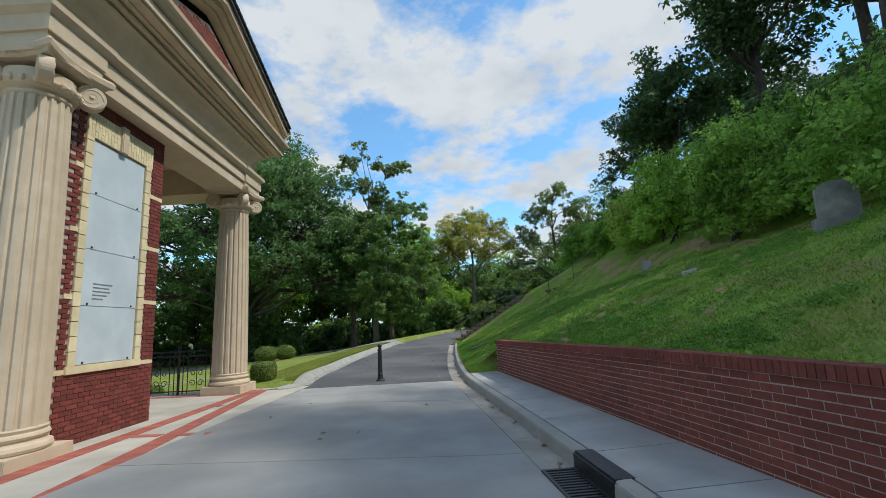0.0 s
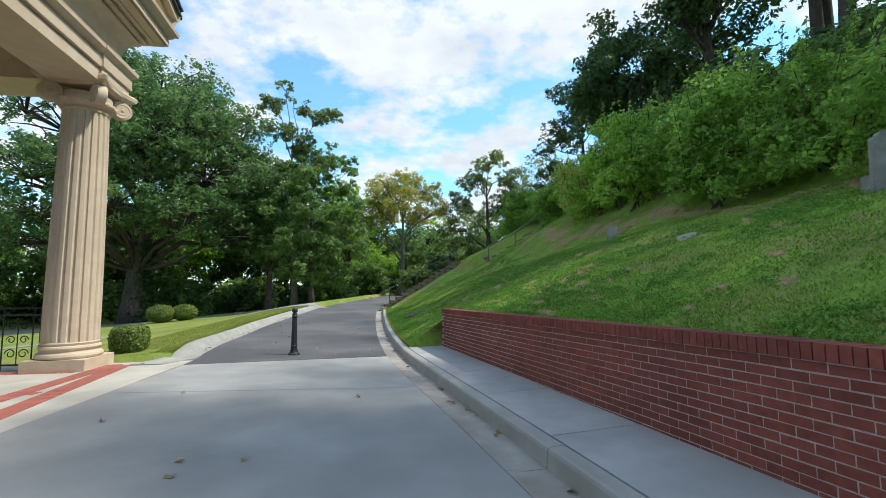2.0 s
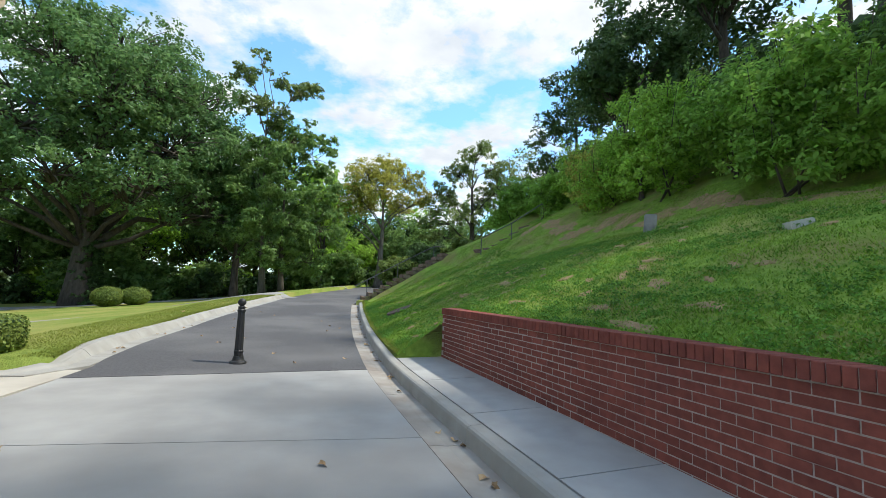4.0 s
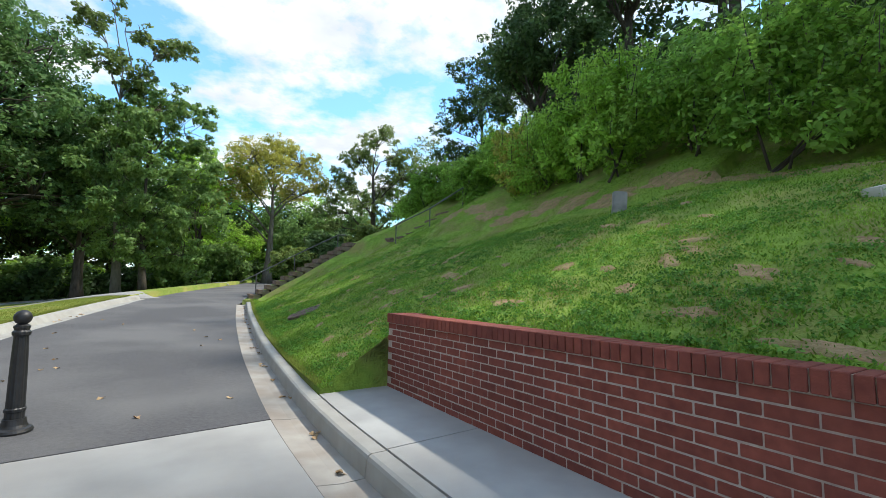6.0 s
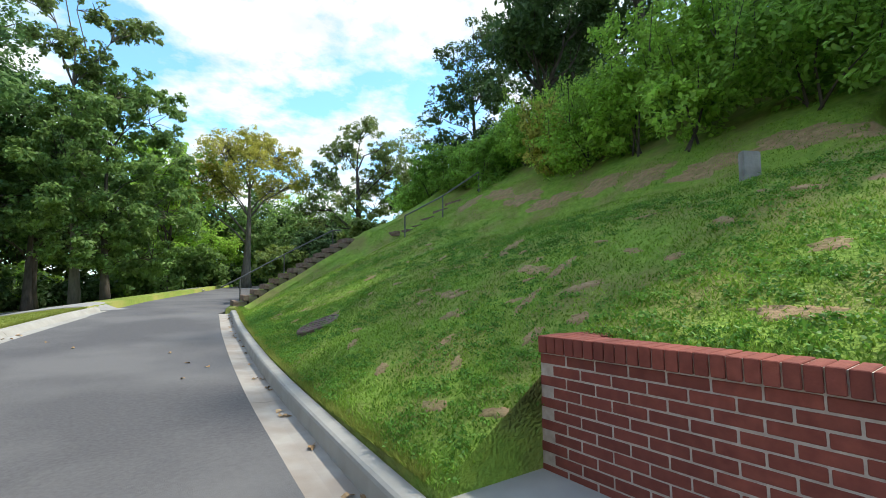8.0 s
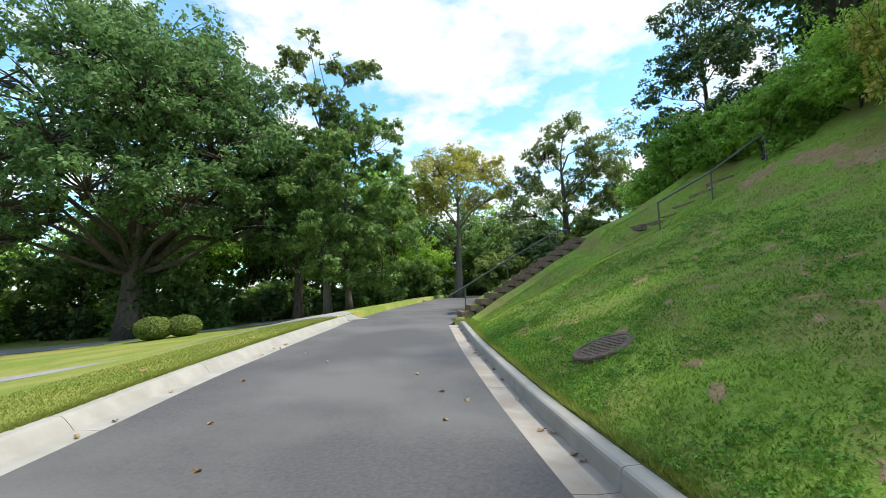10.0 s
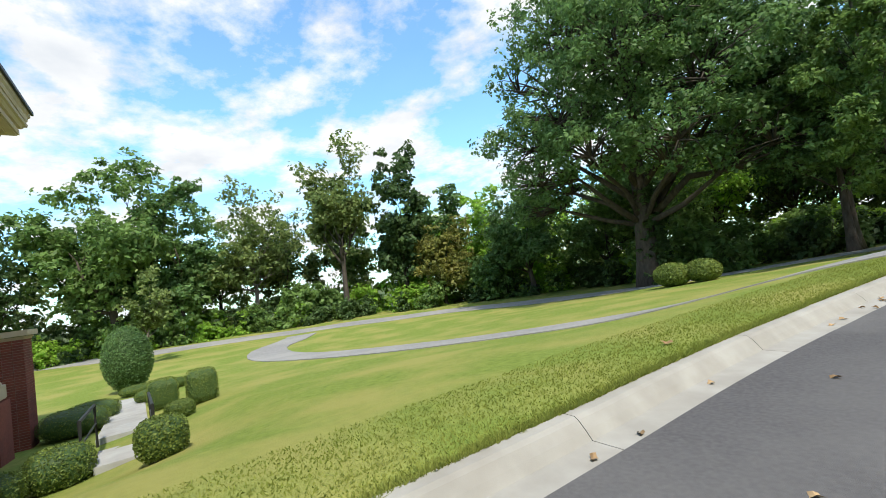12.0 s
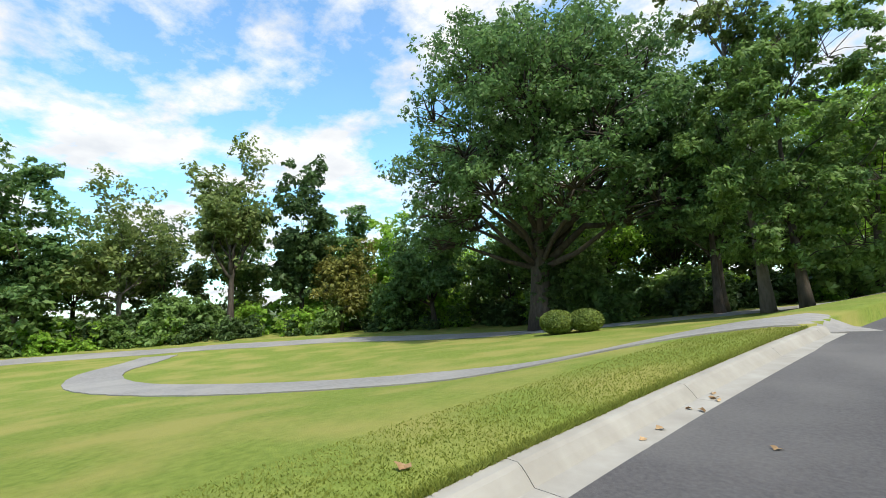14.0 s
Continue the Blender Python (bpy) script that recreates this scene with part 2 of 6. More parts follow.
M_DARK = mat("dark_letters", [(0.3, (0.16, 0.17, 0.18)), (0.7, (0.20, 0.21, 0.22))], scale=20, rough=0.7, bump=0)
M_DRYLEAF = mat("dry_leaf", [(0.3, (0.22, 0.13, 0.06)), (0.7, (0.42, 0.30, 0.17))], scale=9, rough=0.9, bump=0.3, per_object=0.4)
L_OAK = leaf_mat("oak_leaves", (0.088, 0.172, 0.056), (0.185, 0.305, 0.100), 0.48)
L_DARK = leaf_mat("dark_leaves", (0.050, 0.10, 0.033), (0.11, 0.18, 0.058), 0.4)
L_MID = leaf_mat("green_leaves", (0.115, 0.21, 0.058), (0.23, 0.35, 0.10), 0.5)
L_SOFT = leaf_mat("soft_leaves", (0.15, 0.22, 0.065), (0.27, 0.33, 0.11), 0.45)
L_YEL = leaf_mat("yellowing_leaves", (0.33, 0.34, 0.06), (0.56, 0.52, 0.12), 0.5)
L_LIME = leaf_mat("bright_leaves", (0.22, 0.40, 0.05), (0.42, 0.62, 0.11), 0.62)
L_BUSH = leaf_mat("thicket_leaves", (0.17, 0.33, 0.05), (0.36, 0.56, 0.11), 0.6)
L_WEED = leaf_mat("weed_leaves", (0.085, 0.21, 0.03), (0.19, 0.38, 0.055), 0.4)
L_BOX = leaf_mat("box_leaves", (0.09, 0.145, 0.03), (0.24, 0.30, 0.065), 0.35)
L_AUT = leaf_mat("turning_leaves", (0.15, 0.18, 0.042), (0.30, 0.28, 0.07), 0.4)


# ---- builders ----
def mesh_ob(name, verts, faces, material, parent=None, smooth=False):
    me = bpy.data.meshes.new(name)
    me.from_pydata([tuple(v) for v in verts], [], faces)
    me.update()
    if material:
        me.materials.append(material)
    if smooth:
        me.polygons.foreach_set("use_smooth", [True] * len(me.polygons))
    ob = new(name, me)
    if parent:
        ob.parent = parent
    return ob


def part(name, bm, material, parent=None, label="", smooth=False):
    """Link a bmesh as one mesh object under a thing or part."""
    bmesh.ops.recalc_face_normals(bm, faces=bm.faces)
    me = bpy.data.meshes.new(name)
    bm.to_mesh(me)
    bm.free()
    me.materials.append(material)
    if smooth:
        me.polygons.foreach_set("use_smooth", [True] * len(me.polygons))
    ob = new(name, me)
    if parent:
        ob.parent = parent
    if label:
        ob["label"] = label
    return ob


def empty(name, m=None):
    e = new(name)
    e.empty_display_size = 0.2
    if m is not None:
        e.matrix_world = m
    return e


def box(bm, x0, x1, y0, y1, z0, z1, bevel=0.0, m=None):
    vs = [bm.verts.new((x, y, z)) for x in (x0, x1) for y in (y0, y1) for z in (z0, z1)]
    fs = [bm.faces.new([vs[i] for i in f]) for f in ((0, 1, 3, 2), (4, 6, 7, 5), (0, 4, 5, 1), (2, 3, 7, 6), (0, 2, 6, 4), (1, 5, 7, 3))]
    if bevel:
        es = list({e for f in fs for e in f.edges})
        r = bmesh.ops.bevel(bm, geom=es, offset=bevel, segments=2, affect="EDGES")
        vs = list({v for f in r["faces"] for v in f.verts} | {v for v in vs if v.is_valid})
    if m is not None:
        bmesh.ops.transform(bm, matrix=m, verts=[v for v in vs if v.is_valid])
    return vs


def lathe(bm, prof, seg=32, m=None, flute=0, depth=0.0, cap=True):
    """Turn a profile of (radius, z) round z."""
    rings = []
    for r, z in prof:
        ring = []
        for i in range(seg):
            a = 2 * math.pi * i / seg
            rr = r - (depth * max(0.0, math.sin(flute * a)) if flute else 0.0)
            ring.append(bm.verts.new((rr * math.cos(a), rr * math.sin(a), z)))
        rings.append(ring)
    for a, b in zip(rings, rings[1:]):
        for i in range(seg):
            bm.faces.new((a[i], a[(i + 1) % seg], b[(i + 1) % seg], b[i]))
    if cap:
        bm.faces.new(rings[0][::-1])
        bm.faces.new(rings[-1])
    if m is not None:
        bmesh.ops.transform(bm, matrix=m, verts=[v for r in rings for v in r])


def tube(bm, pts, rad, seg=6):
    """A round bar through points; rad is one number or one for each point."""
    pts = [Vector(p) for p in pts]
    rads = [rad] * len(pts) if isinstance(rad, (int, float)) else rad
    rings = []
    for i, p in enumerate(pts):
        d = (pts[min(i + 1, len(pts) - 1)] - pts[max(i - 1, 0)]).normalized()
        s = d.cross(Vector((0, 0, 1)))
        s = Vector((1, 0, 0)) if s.length < 1e-3 else s.normalized()
        u = s.cross(d)
        rings.append([bm.verts.new(p + (s * math.cos(2 * math.pi * k / seg) + u * math.sin(2 * math.pi * k / seg)) * rads[i]) for k in range(seg)])
    for a, b in zip(rings, rings[1:]):
        for k in range(seg):
            bm.faces.new((a[k], a[(k + 1) % seg], b[(k + 1) % seg], b[k]))
    bm.faces.new(rings[0][::-1])
    bm.faces.new(rings[-1])


def smoothstep(a, b, v):
    t = max(0.0, min(1.0, (v - a) / (b - a)))
    return t * t * (3 - 2 * t)


def along(table, v):
    """Linear reading of a short table of (at, value)."""
    if v <= table[0][0]:
        return table[0][1]
    for (a, p), (b, q) in zip(table, table[1:]):
        if v <= b:
            return p + (q - p) * (v - a) / (b - a)
    return table[-1][1]
# ---- the plan ----
GUT = [(-30, 1.35), (0, 1.18), (3, 1.06), (5, 0.94), (7, 0.80), (9, 0.63), (11, 0.46), (12.4, 0.37), (16, 0.35), (19.5, 0.43), (23, 0.55), (27.2, 0.78)]
LEFT = [(12.2, -3.35), (13, -3.52), (16, -3.68), (19, -3.70), (22, -3.49), (26, -2.96), (30.5, -2.30)]
RISE = [(-60, 0.3), (-8, 0.22), (12.5, 0.0), (18, 0.0), (22, 0.08), (27, 0.24), (34, 0.38), (60, 0.62), (90, 0.8)]
ROAD_L = [(30.5, -2.30), (36, -1.3), (42, -0.1), (50, 1.6), (58, 3.2), (66, 6.0), (75, 11.0)]
ROAD_R = [(27.2, 0.95), (31, 1.7), (36, 2.9), (42, 4.1), (50, 5.8), (58, 8.0), (66, 12.0), (75, 18.0)]
WALL_END = 12.55


def rise(y):
    return along(RISE, y)


def drive_z(x, y):
    """The drive is crowned towards its west side."""
    return rise(y) + 0.027 * max(0.0, 0.4 - max(x, -4.2)) * (1 - 0.5 * smoothstep(13, 18, y))


def gut_x(y):
    return smooth_along(GUT, y, 1.0)


def wall_x(y):
    return 1.64 + 0.093 * (WALL_END - y)


def wall_top(y):
    return 1.01 + 0.0175 * (WALL_END - y) if y > 5 else 1.142 + 0.008 * (5 - y)


def smooth_along(table, v, w=1.4):
    return sum(along(table, v + w * q / 3) for q in range(-3, 4)) / 7


def left_x(y):
    if y < 12.2:
        return -3.35 - 0.03 * (12.2 - y) if y < 11 else -3.35
    if y < 30.5:
        return smooth_along(LEFT, y, min(1.4, y - 12.2, 30.5 - y))
    return along(ROAD_L, y)


def right_x(y):
    if y < WALL_END:
        return wall_x(y) + 0.26
    return gut_x(y) + 0.50 if y < 27.2 else along(ROAD_R, y)


def hill_z(x, y):
    d = x - right_x(y)
    if y < WALL_END:
        base, s = wall_top(y) - 0.07, 0.40
    else:
        base, s = rise(y) + 0.15, 0.46 + 0.15 * smoothstep(25.6, 27.2, y)
        k = 1 - smoothstep(WALL_END, 15.0, y)
        base += 0.05 * k
    # the slope steepens towards the thicket, then climbs on more gently into the wood
    z = base + s * min(d, 4.2) + (0.36 + 0.18 * smoothstep(18.5, 23.0, y)) * max(0.0, min(d, 6.4) - 4.2) + 0.74 * max(0.0, min(d, 10.0) - 6.4) + 0.42 * max(0.0, min(d, 40.0) - 10.0) + 0.05 * max(0.0, d - 40.0)
    if d < 0:
        z = base
    if y > 25:
        k = smoothstep(25, 34, y)
        z2 = base + 0.55 * min(d, 4.8) + 0.08 * max(0.0, min(d, 60.0) - 4.8)
        z = z * (1 - k) + (z2 if d > 0 else base) * k
    # the flight of steps is cut into the bank
    z -= 0.30 * smoothstep(24.6, 26.8, y) * (1 - smoothstep(28.7, 29.1, y)) * smoothstep(0.1, 0.5, d) * (1 - smoothstep(4.2, 5.0, d))
    z += 0.10 * noise2(x * 0.35, y * 0.35) * smoothstep(0.3, 2.0, d)
    z += 0.035 * noise2(x * 1.7 + 9, y * 1.7) * smoothstep(0.3, 1.2, d)
    return z


def noise2(x, y):
    return math.sin(x * 1.3 + 1.7 * math.sin(y * 0.9)) * math.cos(y * 1.1 + 1.3 * math.sin(x * 0.7))


def lawn_z(x, y):
    d = left_x(y) - 0.42 - x
    z0 = rise(y) + 0.16 + 0.06
    z = z0 - 0.118 * max(0.0, d - 0.3)
    floor = -2.15 + 0.012 * max(0.0, -30 - x)
    north = smoothstep(22, 50, y) * 0.10 * smoothstep(-40, -10, x)
    # the bed below the pavilion lies lower than the lawn
    z -= 0.75 * (1 - smoothstep(13.6, 18.0, y)) * smoothstep(2.2, 6.5, d) * (1 - smoothstep(14, 20, d))
    # it dips more steeply towards the lane further up
    z -= 0.48 * smoothstep(1.5, 6.5, d) * smoothstep(19, 28, y)
    # ease the slope into the flat
    k = 0.9
    z = floor + k * math.log(1 + math.exp(min(30.0, (z - floor) / k)))
    z = min(z, z0)
    return z + north * smoothstep(2, 14, d) + 0.05 * noise2(x * 0.2, y * 0.2) * smoothstep(3, 8, d)


def ground_z(x, y):
    if x > right_x(y):
        return hill_z(x, y)
    if x < left_x(y) - 0.42:
        return lawn_z(x, y)
    return drive_z(x, y)


# ---- ground ----
def grow(start, step, ratio, end):
    out, v = [], start
    while v < end:
        out.append(v)
        v += step
        step *= ratio
    return out + [end]


ys = [-v for v in grow(0.6, 0.6, 1.14, 900)][::-1] + [i * 0.3 for i in range(-1, 42)] + [12.53, 12.57] + [12.9 + i * 0.3 for i in range(60)] + grow(31.2, 0.5, 1.07, 900)
ys = sorted(set(round(v, 3) for v in ys))
right_d = [0.0, 0.02] + grow(0.25, 0.25, 1.035, 900)
left_d = [0.0, 0.02] + grow(0.3, 0.3, 1.05, 900)


def far_fade(x, y, z):
    r = math.hypot(x, y - 20)
    return z * (1 - smoothstep(120, 300, r)) - 3.0 * smoothstep(120, 300, r)


gv, gf, gm = [], [], []
for y in ys:
    lx, rx = left_x(y) - 0.48, right_x(y)
    row = []
    for d in reversed(left_d):
        x = lx - d
        row.append((x, y, far_fade(x, y, drive_z(x, y) - 0.2 if d < 0.01 else lawn_z(x, y))))
    row.append(((lx + rx) / 2, y, far_fade(lx, y, drive_z(lx, y) - 0.25)))
    for d in right_d:
        x = rx + d
        row.append((x, y, far_fade(x, y, rise(y) - 0.2 if d < 0.01 else hill_z(x, y))))
    if y < 12.1:
        row = [(x, yy, min(z, rise(y) + 0.0)) if -7.0 < x < -3 else (x, yy, z) for x, yy, z in row]
    gv.append(row)
nx = len(gv[0])
for j in range(len(gv) - 1):
    for i in range(nx - 1):
        a = j * nx + i
        gf.append((a, a + 1, a + 1 + nx, a + nx))
        cx, cy = gv[j][i][0], gv[j][i][1]
        gm.append(1 if i >= len(left_d) else 0)
        d_hill = cx - right_x(cy)
        if cx < -62 or cy > 75 or cy < -40 or cx > 60 or (d_hill > 10.5 and cx > 6):
            gm[-1] = 2
ground = mesh_ob("ground", [v for r in gv for v in r], gf, M_GRASS, smooth=True)
ground.data.materials.append(M_HILL)
ground.data.materials.append(M_WOODS)
ground.data.polygons.foreach_set("material_index", gm)
tagged(ground, "mown lawn and rough green hillside rising beside the drive", "ground", kind="structure")


def strip(name, rows, material, thick=0.1, label="", category="", parent=None):
    """A slab from rows of points across it, one row for each station along it; closed below."""
    n = len(rows[0])
    v, f = [], []
    for r in rows:
        v += list(r) + [(x, y, z - thick) for x, y, z in r]
    m = 2 * n
    for j in range(len(rows) - 1):
        a, b = j * m, (j + 1) * m
        for i in range(n - 1):
            f.append((a + i, a + i + 1, b + i + 1, b + i))
            f.append((a + n + i + 1, a + n + i, b + n + i, b + n + i + 1))
        f.append((a + n, a, b, b + n))
        f.append((a + n - 1, a + 2 * n - 1, b + 2 * n - 1, b + n - 1))
    f.append(tuple(range(n)) + tuple(range(2 * n - 1, n - 1, -1)))
    k = (len(rows) - 1) * m
    f.append(tuple(k + i for i in range(n - 1, -1, -1)) + tuple(k + n + i for i in range(n)))
    ob = mesh_ob(name, v, f, material, parent)
    if label:
        tagged(ob, label, category, kind="structure")
    return ob


def seam_y(x):
    """The skewed line where the concrete apron meets the asphalt."""
    return 12.37 + 0.25 * (x - 0.37)


def span(x0, x1, n):
    return [x0 + (x1 - x0) * i / (n - 1) for i in range(n)]


# concrete apron in bays with open joints between
apron = []
bays = [-24, -19, -14, -9, -4.2, 0.6, 5.2, 9.1]
for k in range(len(bays)):
    y0 = bays[k] + 0.006
    rows = []
    for i in range(17):
        t = i / 16
        row = []
        for q in range(13):
            s = q / 12
            y1 = bays[k + 1] - 0.006 if k + 1 < len(bays) else None
            yc = y0 + ((y1 if y1 else 12.3) - y0) * t
            lx = left_x(yc)
            x = lx + (gut_x(yc) - 0.008 - lx) * s
            if y1 is None:
                yc = y0 + (seam_y(x) - 0.004 - y0) * t
            row.append((x, yc, drive_z(x, yc)))
        rows.append(row)
    apron.append(strip("apron_bay", rows, M_CONC, 0.12))
drive = empty("driveway")
tagged(drive, "worn pale concrete drive apron with thin joints", "driveway", kind="structure")
for o in apron:
    o.parent = drive

rows = []
for i in range(60):
    t = i / 59
    row = []
    for q in range(13):
        s = q / 12
        yc = 12.3 + (27.2 - 12.3) * t
        lx, rx = left_x(max(yc, 12.2)), gut_x(yc) - 0.004
        x = lx + (rx - lx) * s
        y = seam_y(x) + 0.004 + (27.2 - seam_y(x) - 0.004) * t
        x = left_x(max(y, 12.2)) + (gut_x(y) - 0.004 - left_x(max(y, 12.2))) * s
        row.append((x, y, drive_z(x, y) + 0.006 * (1 - t)))
    rows.append(row)
for y in grow(27.8, 0.8, 1.02, 75):
    lx, rx = left_x(y), right_x(y)
    rows.append([(lx + (rx - lx) * q / 12, y, drive_z(lx + (rx - lx) * q / 12, y) + 0.03) for q in range(13)])
strip("road", rows, M_ASPH, 0.15, "dark patched asphalt drive climbing towards the trees", "road")

# gutter pans and kerb on the east side, cast in lengths
cuts = [-24, -18, -12, -6, 0.0, 3.35, 5.9, 8.9, 10.75, 12.37, 15.85, 19.0, 22.0, 25.0, 27.2]
gutter = empty("gutter")
tagged(gutter, "stained concrete gutter pan along the drive", "gutter", kind="structure")
kerb_e = empty("kerb_east")
tagged(kerb_e, "weathered concrete kerb with rounded top edge", "kerb", kind="structure")
for a, b in zip(cuts, cuts[1:]):
    n = max(3, int((b - a) / 0.4))
    rg, rk = [], []
    for i in range(n + 1):
        y = a + 0.005 + (b - a - 0.01) * i / n
        g, z = gut_x(y), rise(y)
        rg.append([(g, y, drive_z(g, y) - 0.002), (g + 0.17, y, z - 0.018), (g + 0.335, y, z - 0.012)])
        f0 = g + 0.333
        tip = 0.15 * (1 - smoothstep(26.6, 27.3, y) * 0.75)
        rk.append([(f0, y, z - 0.02), (f0 + 0.012, y, z + tip - 0.035), (f0 + 0.022, y, z + tip - 0.012), (f0 + 0.045, y, z + tip), (f0 + 0.155, y, z + tip + 0.004), (f0 + 0.17, y, z + tip - 0.01)])
    strip("gutter_pan", rg, M_GUTTER, 0.1, parent=gutter)
    strip("kerb_length", rk, M_KERB, 0.12, parent=kerb_e)

# west kerb: rolled, low
kerb_w = empty("kerb_west")
tagged(kerb_w, "pale rolled concrete kerb beside the lawn", "kerb", kind="structure")
cuts = [11.55, 13.0, 15.3, 17.75, 20.6, 23.5, 26.5, 29.0, 30.9]
for a, b in zip(cuts, cuts[1:]):
    n = max(4, int((b - a) / 0.3))
    rk = []
    for i in range(n + 1):
        y = a + 0.004 + (b - a - 0.008) * i / n
        g = left_x(max(y, 12.2)) - 0.5 * max(0.0, 12.4 - y)
        z = drive_z(g, y)
        h = 0.15 * smoothstep(11.5, 13.6, y) * (1 - smoothstep(29.3, 30.9, y)) + 0.008
        rk.append([(g + 0.004, y, z + 0.002), (g - 0.25, y, z + 0.008), (g - 0.295, y, z + 0.03 + h * 0.25), (g - 0.35, y, z + h * 0.85), (g - 0.385, y, z + h), (g - 0.50, y, z + h + 0.004)])
    strip("kerb_length", rk, M_KERB, 0.14, parent=kerb_w)

# sidewalk slabs between kerb and brick wall
walk_e = empty("sidewalk")
tagged(walk_e, "pale concrete sidewalk slabs below the brick wall", "sidewalk", kind="structure")
cuts = [-22, -18, -14, -10, -7, -4, -1.6, 0.4, 2.0, 3.45, 4.55, 6.15, 7.75, 9.25, 10.78, 12.6]
for a, b in zip(cuts, cuts[1:]):
    rows = []
    n = 8
    for i in range(n + 1):
        y = a + 0.007 + (b - a - 0.014) * i / n
        x0, x1 = gut_x(y) + 0.512, wall_x(y) + (0.03 if y < WALL_END else 0.02)
        z = rise(y) + 0.152
        rows.append([(x0 + (x1 - x0) * q / 4, y + 0.05 * q / 4, z + 0.028 * q / 4) for q in range(5)])
    strip("slab", rows, M_WALK, 0.1, parent=walk_e)

# storm drain: grate and cast inlet
drain = tagged(empty("storm_drain", pose(gut_x(4.2) + 0.16, 4.15, rise(4.2) + 0.004, 0, 0, 4)), "black iron storm drain grate set in the gutter", "drain")
bm = bmesh.new()
box(bm, -0.17, 0.17, -0.40, -0.36, -0.04, 0.012)
box(bm, -0.17, 0.17, 0.36, 0.40, -0.04, 0.012)
box(bm, -0.17, -0.14, -0.36, 0.36, -0.04, 0.012)
box(bm, 0.14, 0.17, -0.36, 0.36, -0.04, 0.012)
part("grate_frame", bm, M_IRON, drain)
for k in range(11):
    bm = bmesh.new()
    box(bm, -0.14, 0.14, -0.33 + k * 0.062, -0.30 + k * 0.062, -0.03, 0.010)
    part("bar", bm, M_IRON, drain)
bm = bmesh.new()
box(bm, 0.168, 0.385, -0.44, 0.44, -0.05, 0.158, 0.02)
part("inlet_hood", bm, M_IRON, drain, "black cast iron kerb inlet hood")


# ---- paths on the lawn ----
def ribbon(name, pts, width, label, lift=0.03):
    """A path that lies on the ground along a smooth line of stations."""
    ps = [Vector((*p, 0)) for p in pts]
    fine = []
    for i in range(len(ps) - 1):
        p0, p1, p2, p3 = ps[max(i - 1, 0)], ps[i], ps[i + 1], ps[min(i + 2, len(ps) - 1)]
        for k in range(8):
            t = k / 8
            fine.append(0.5 * ((2 * p1) + (p2 - p0) * t + (2 * p0 - 5 * p1 + 4 * p2 - p3) * t * t + (3 * p1 - p0 - 3 * p2 + p3) * t ** 3))
    fine.append(ps[-1])
    rows = []
    for i, p in enumerate(fine):
        d = (fine[min(i + 1, len(fine) - 1)] - fine[max(i - 1, 0)]).normalized()
        s = Vector((-d.y, d.x, 0))
        row = []
        for q in range(7):
            o = p + s * width * (q / 6 - 0.5) * (1 + 0.02 * math.sin(i * 1.7))
            row.append((o.x, o.y, ground_z(o.x, o.y) + lift))
        rows.append(row[::-1])
    return strip(name, rows, M_PATH, 0.08, label, "path")


ribbon("path_loop", [(-2.6, 31.0), (-5.4, 29.2), (-8.3, 27.2), (-11.5, 25.4), (-15.5, 23.6), (-20.0, 22.3), (-25.0, 21.6), (-30.0, 21.6), (-34.0, 22.6), (-37.5, 25.0), (-41.0, 27.0)], 2.4, "narrow grey asphalt lane curving across the lawn", 0.035)
ribbon("path_back", [(-70, 4.0), (-60, 7.5), (-53, 14.0), (-50, 20.0), (-46.5, 27.0), (-42.0, 33.5), (-37.0, 38.6), (-31.0, 42.0), (-25.0, 43.8), (-19.0, 45.0), (-13.0, 46.6), (-6.0, 49.8), (0.6, 52.0)], 4.6, "pale grey asphalt lane below the tree line", 0.03)


# ---- brick retaining wall ----
BL, BH, PITCH, COURSE, DEEP = 0.194, 0.058, 0.203, 0.0677, 0.20
retaining = tagged(empty("retaining_wall"), "low red brick retaining wall with a rowlock cap", "wall", kind="structure")
CAP = 0.105


def brick_mesh(name, lx, ly, lz, r=0.004):
    """A brick with worn edges, its long side along y, centred."""
    bm = bmesh.new()
    box(bm, -lx / 2, lx / 2, -ly / 2, ly / 2, -lz / 2, lz / 2)
    bmesh.ops.bevel(bm, geom=list(bm.edges), offset=r, segments=1, affect="EDGES")
    bmesh.ops.recalc_face_normals(bm, faces=bm.faces)
    me = bpy.data.meshes.new(name)
    bm.to_mesh(me)
    bm.free()
    return me


def joined_bricks(name, spots, size, material, parent, label):
    """Many bricks in one mesh: spots are matrices."""
    lx, ly, lz = size
    cube = [Vector((sx * lx / 2, sy * ly / 2, sz * lz / 2)) for sx in (-1, 1) for sy in (-1, 1) for sz in (-1, 1)]
    quad = ((0, 1, 3, 2), (4, 6, 7, 5), (0, 4, 5, 1), (2, 3, 7, 6), (0, 2, 6, 4), (1, 5, 7, 3))
    v, f = [], []
    for m in spots:
        k = len(v)
        v += [m @ c for c in cube]
        f += [tuple(k + i for i in q) for q in quad]
    ob = mesh_ob(name, v, f, material, parent)
    tagged(ob, label, kind="stuff")
    return ob


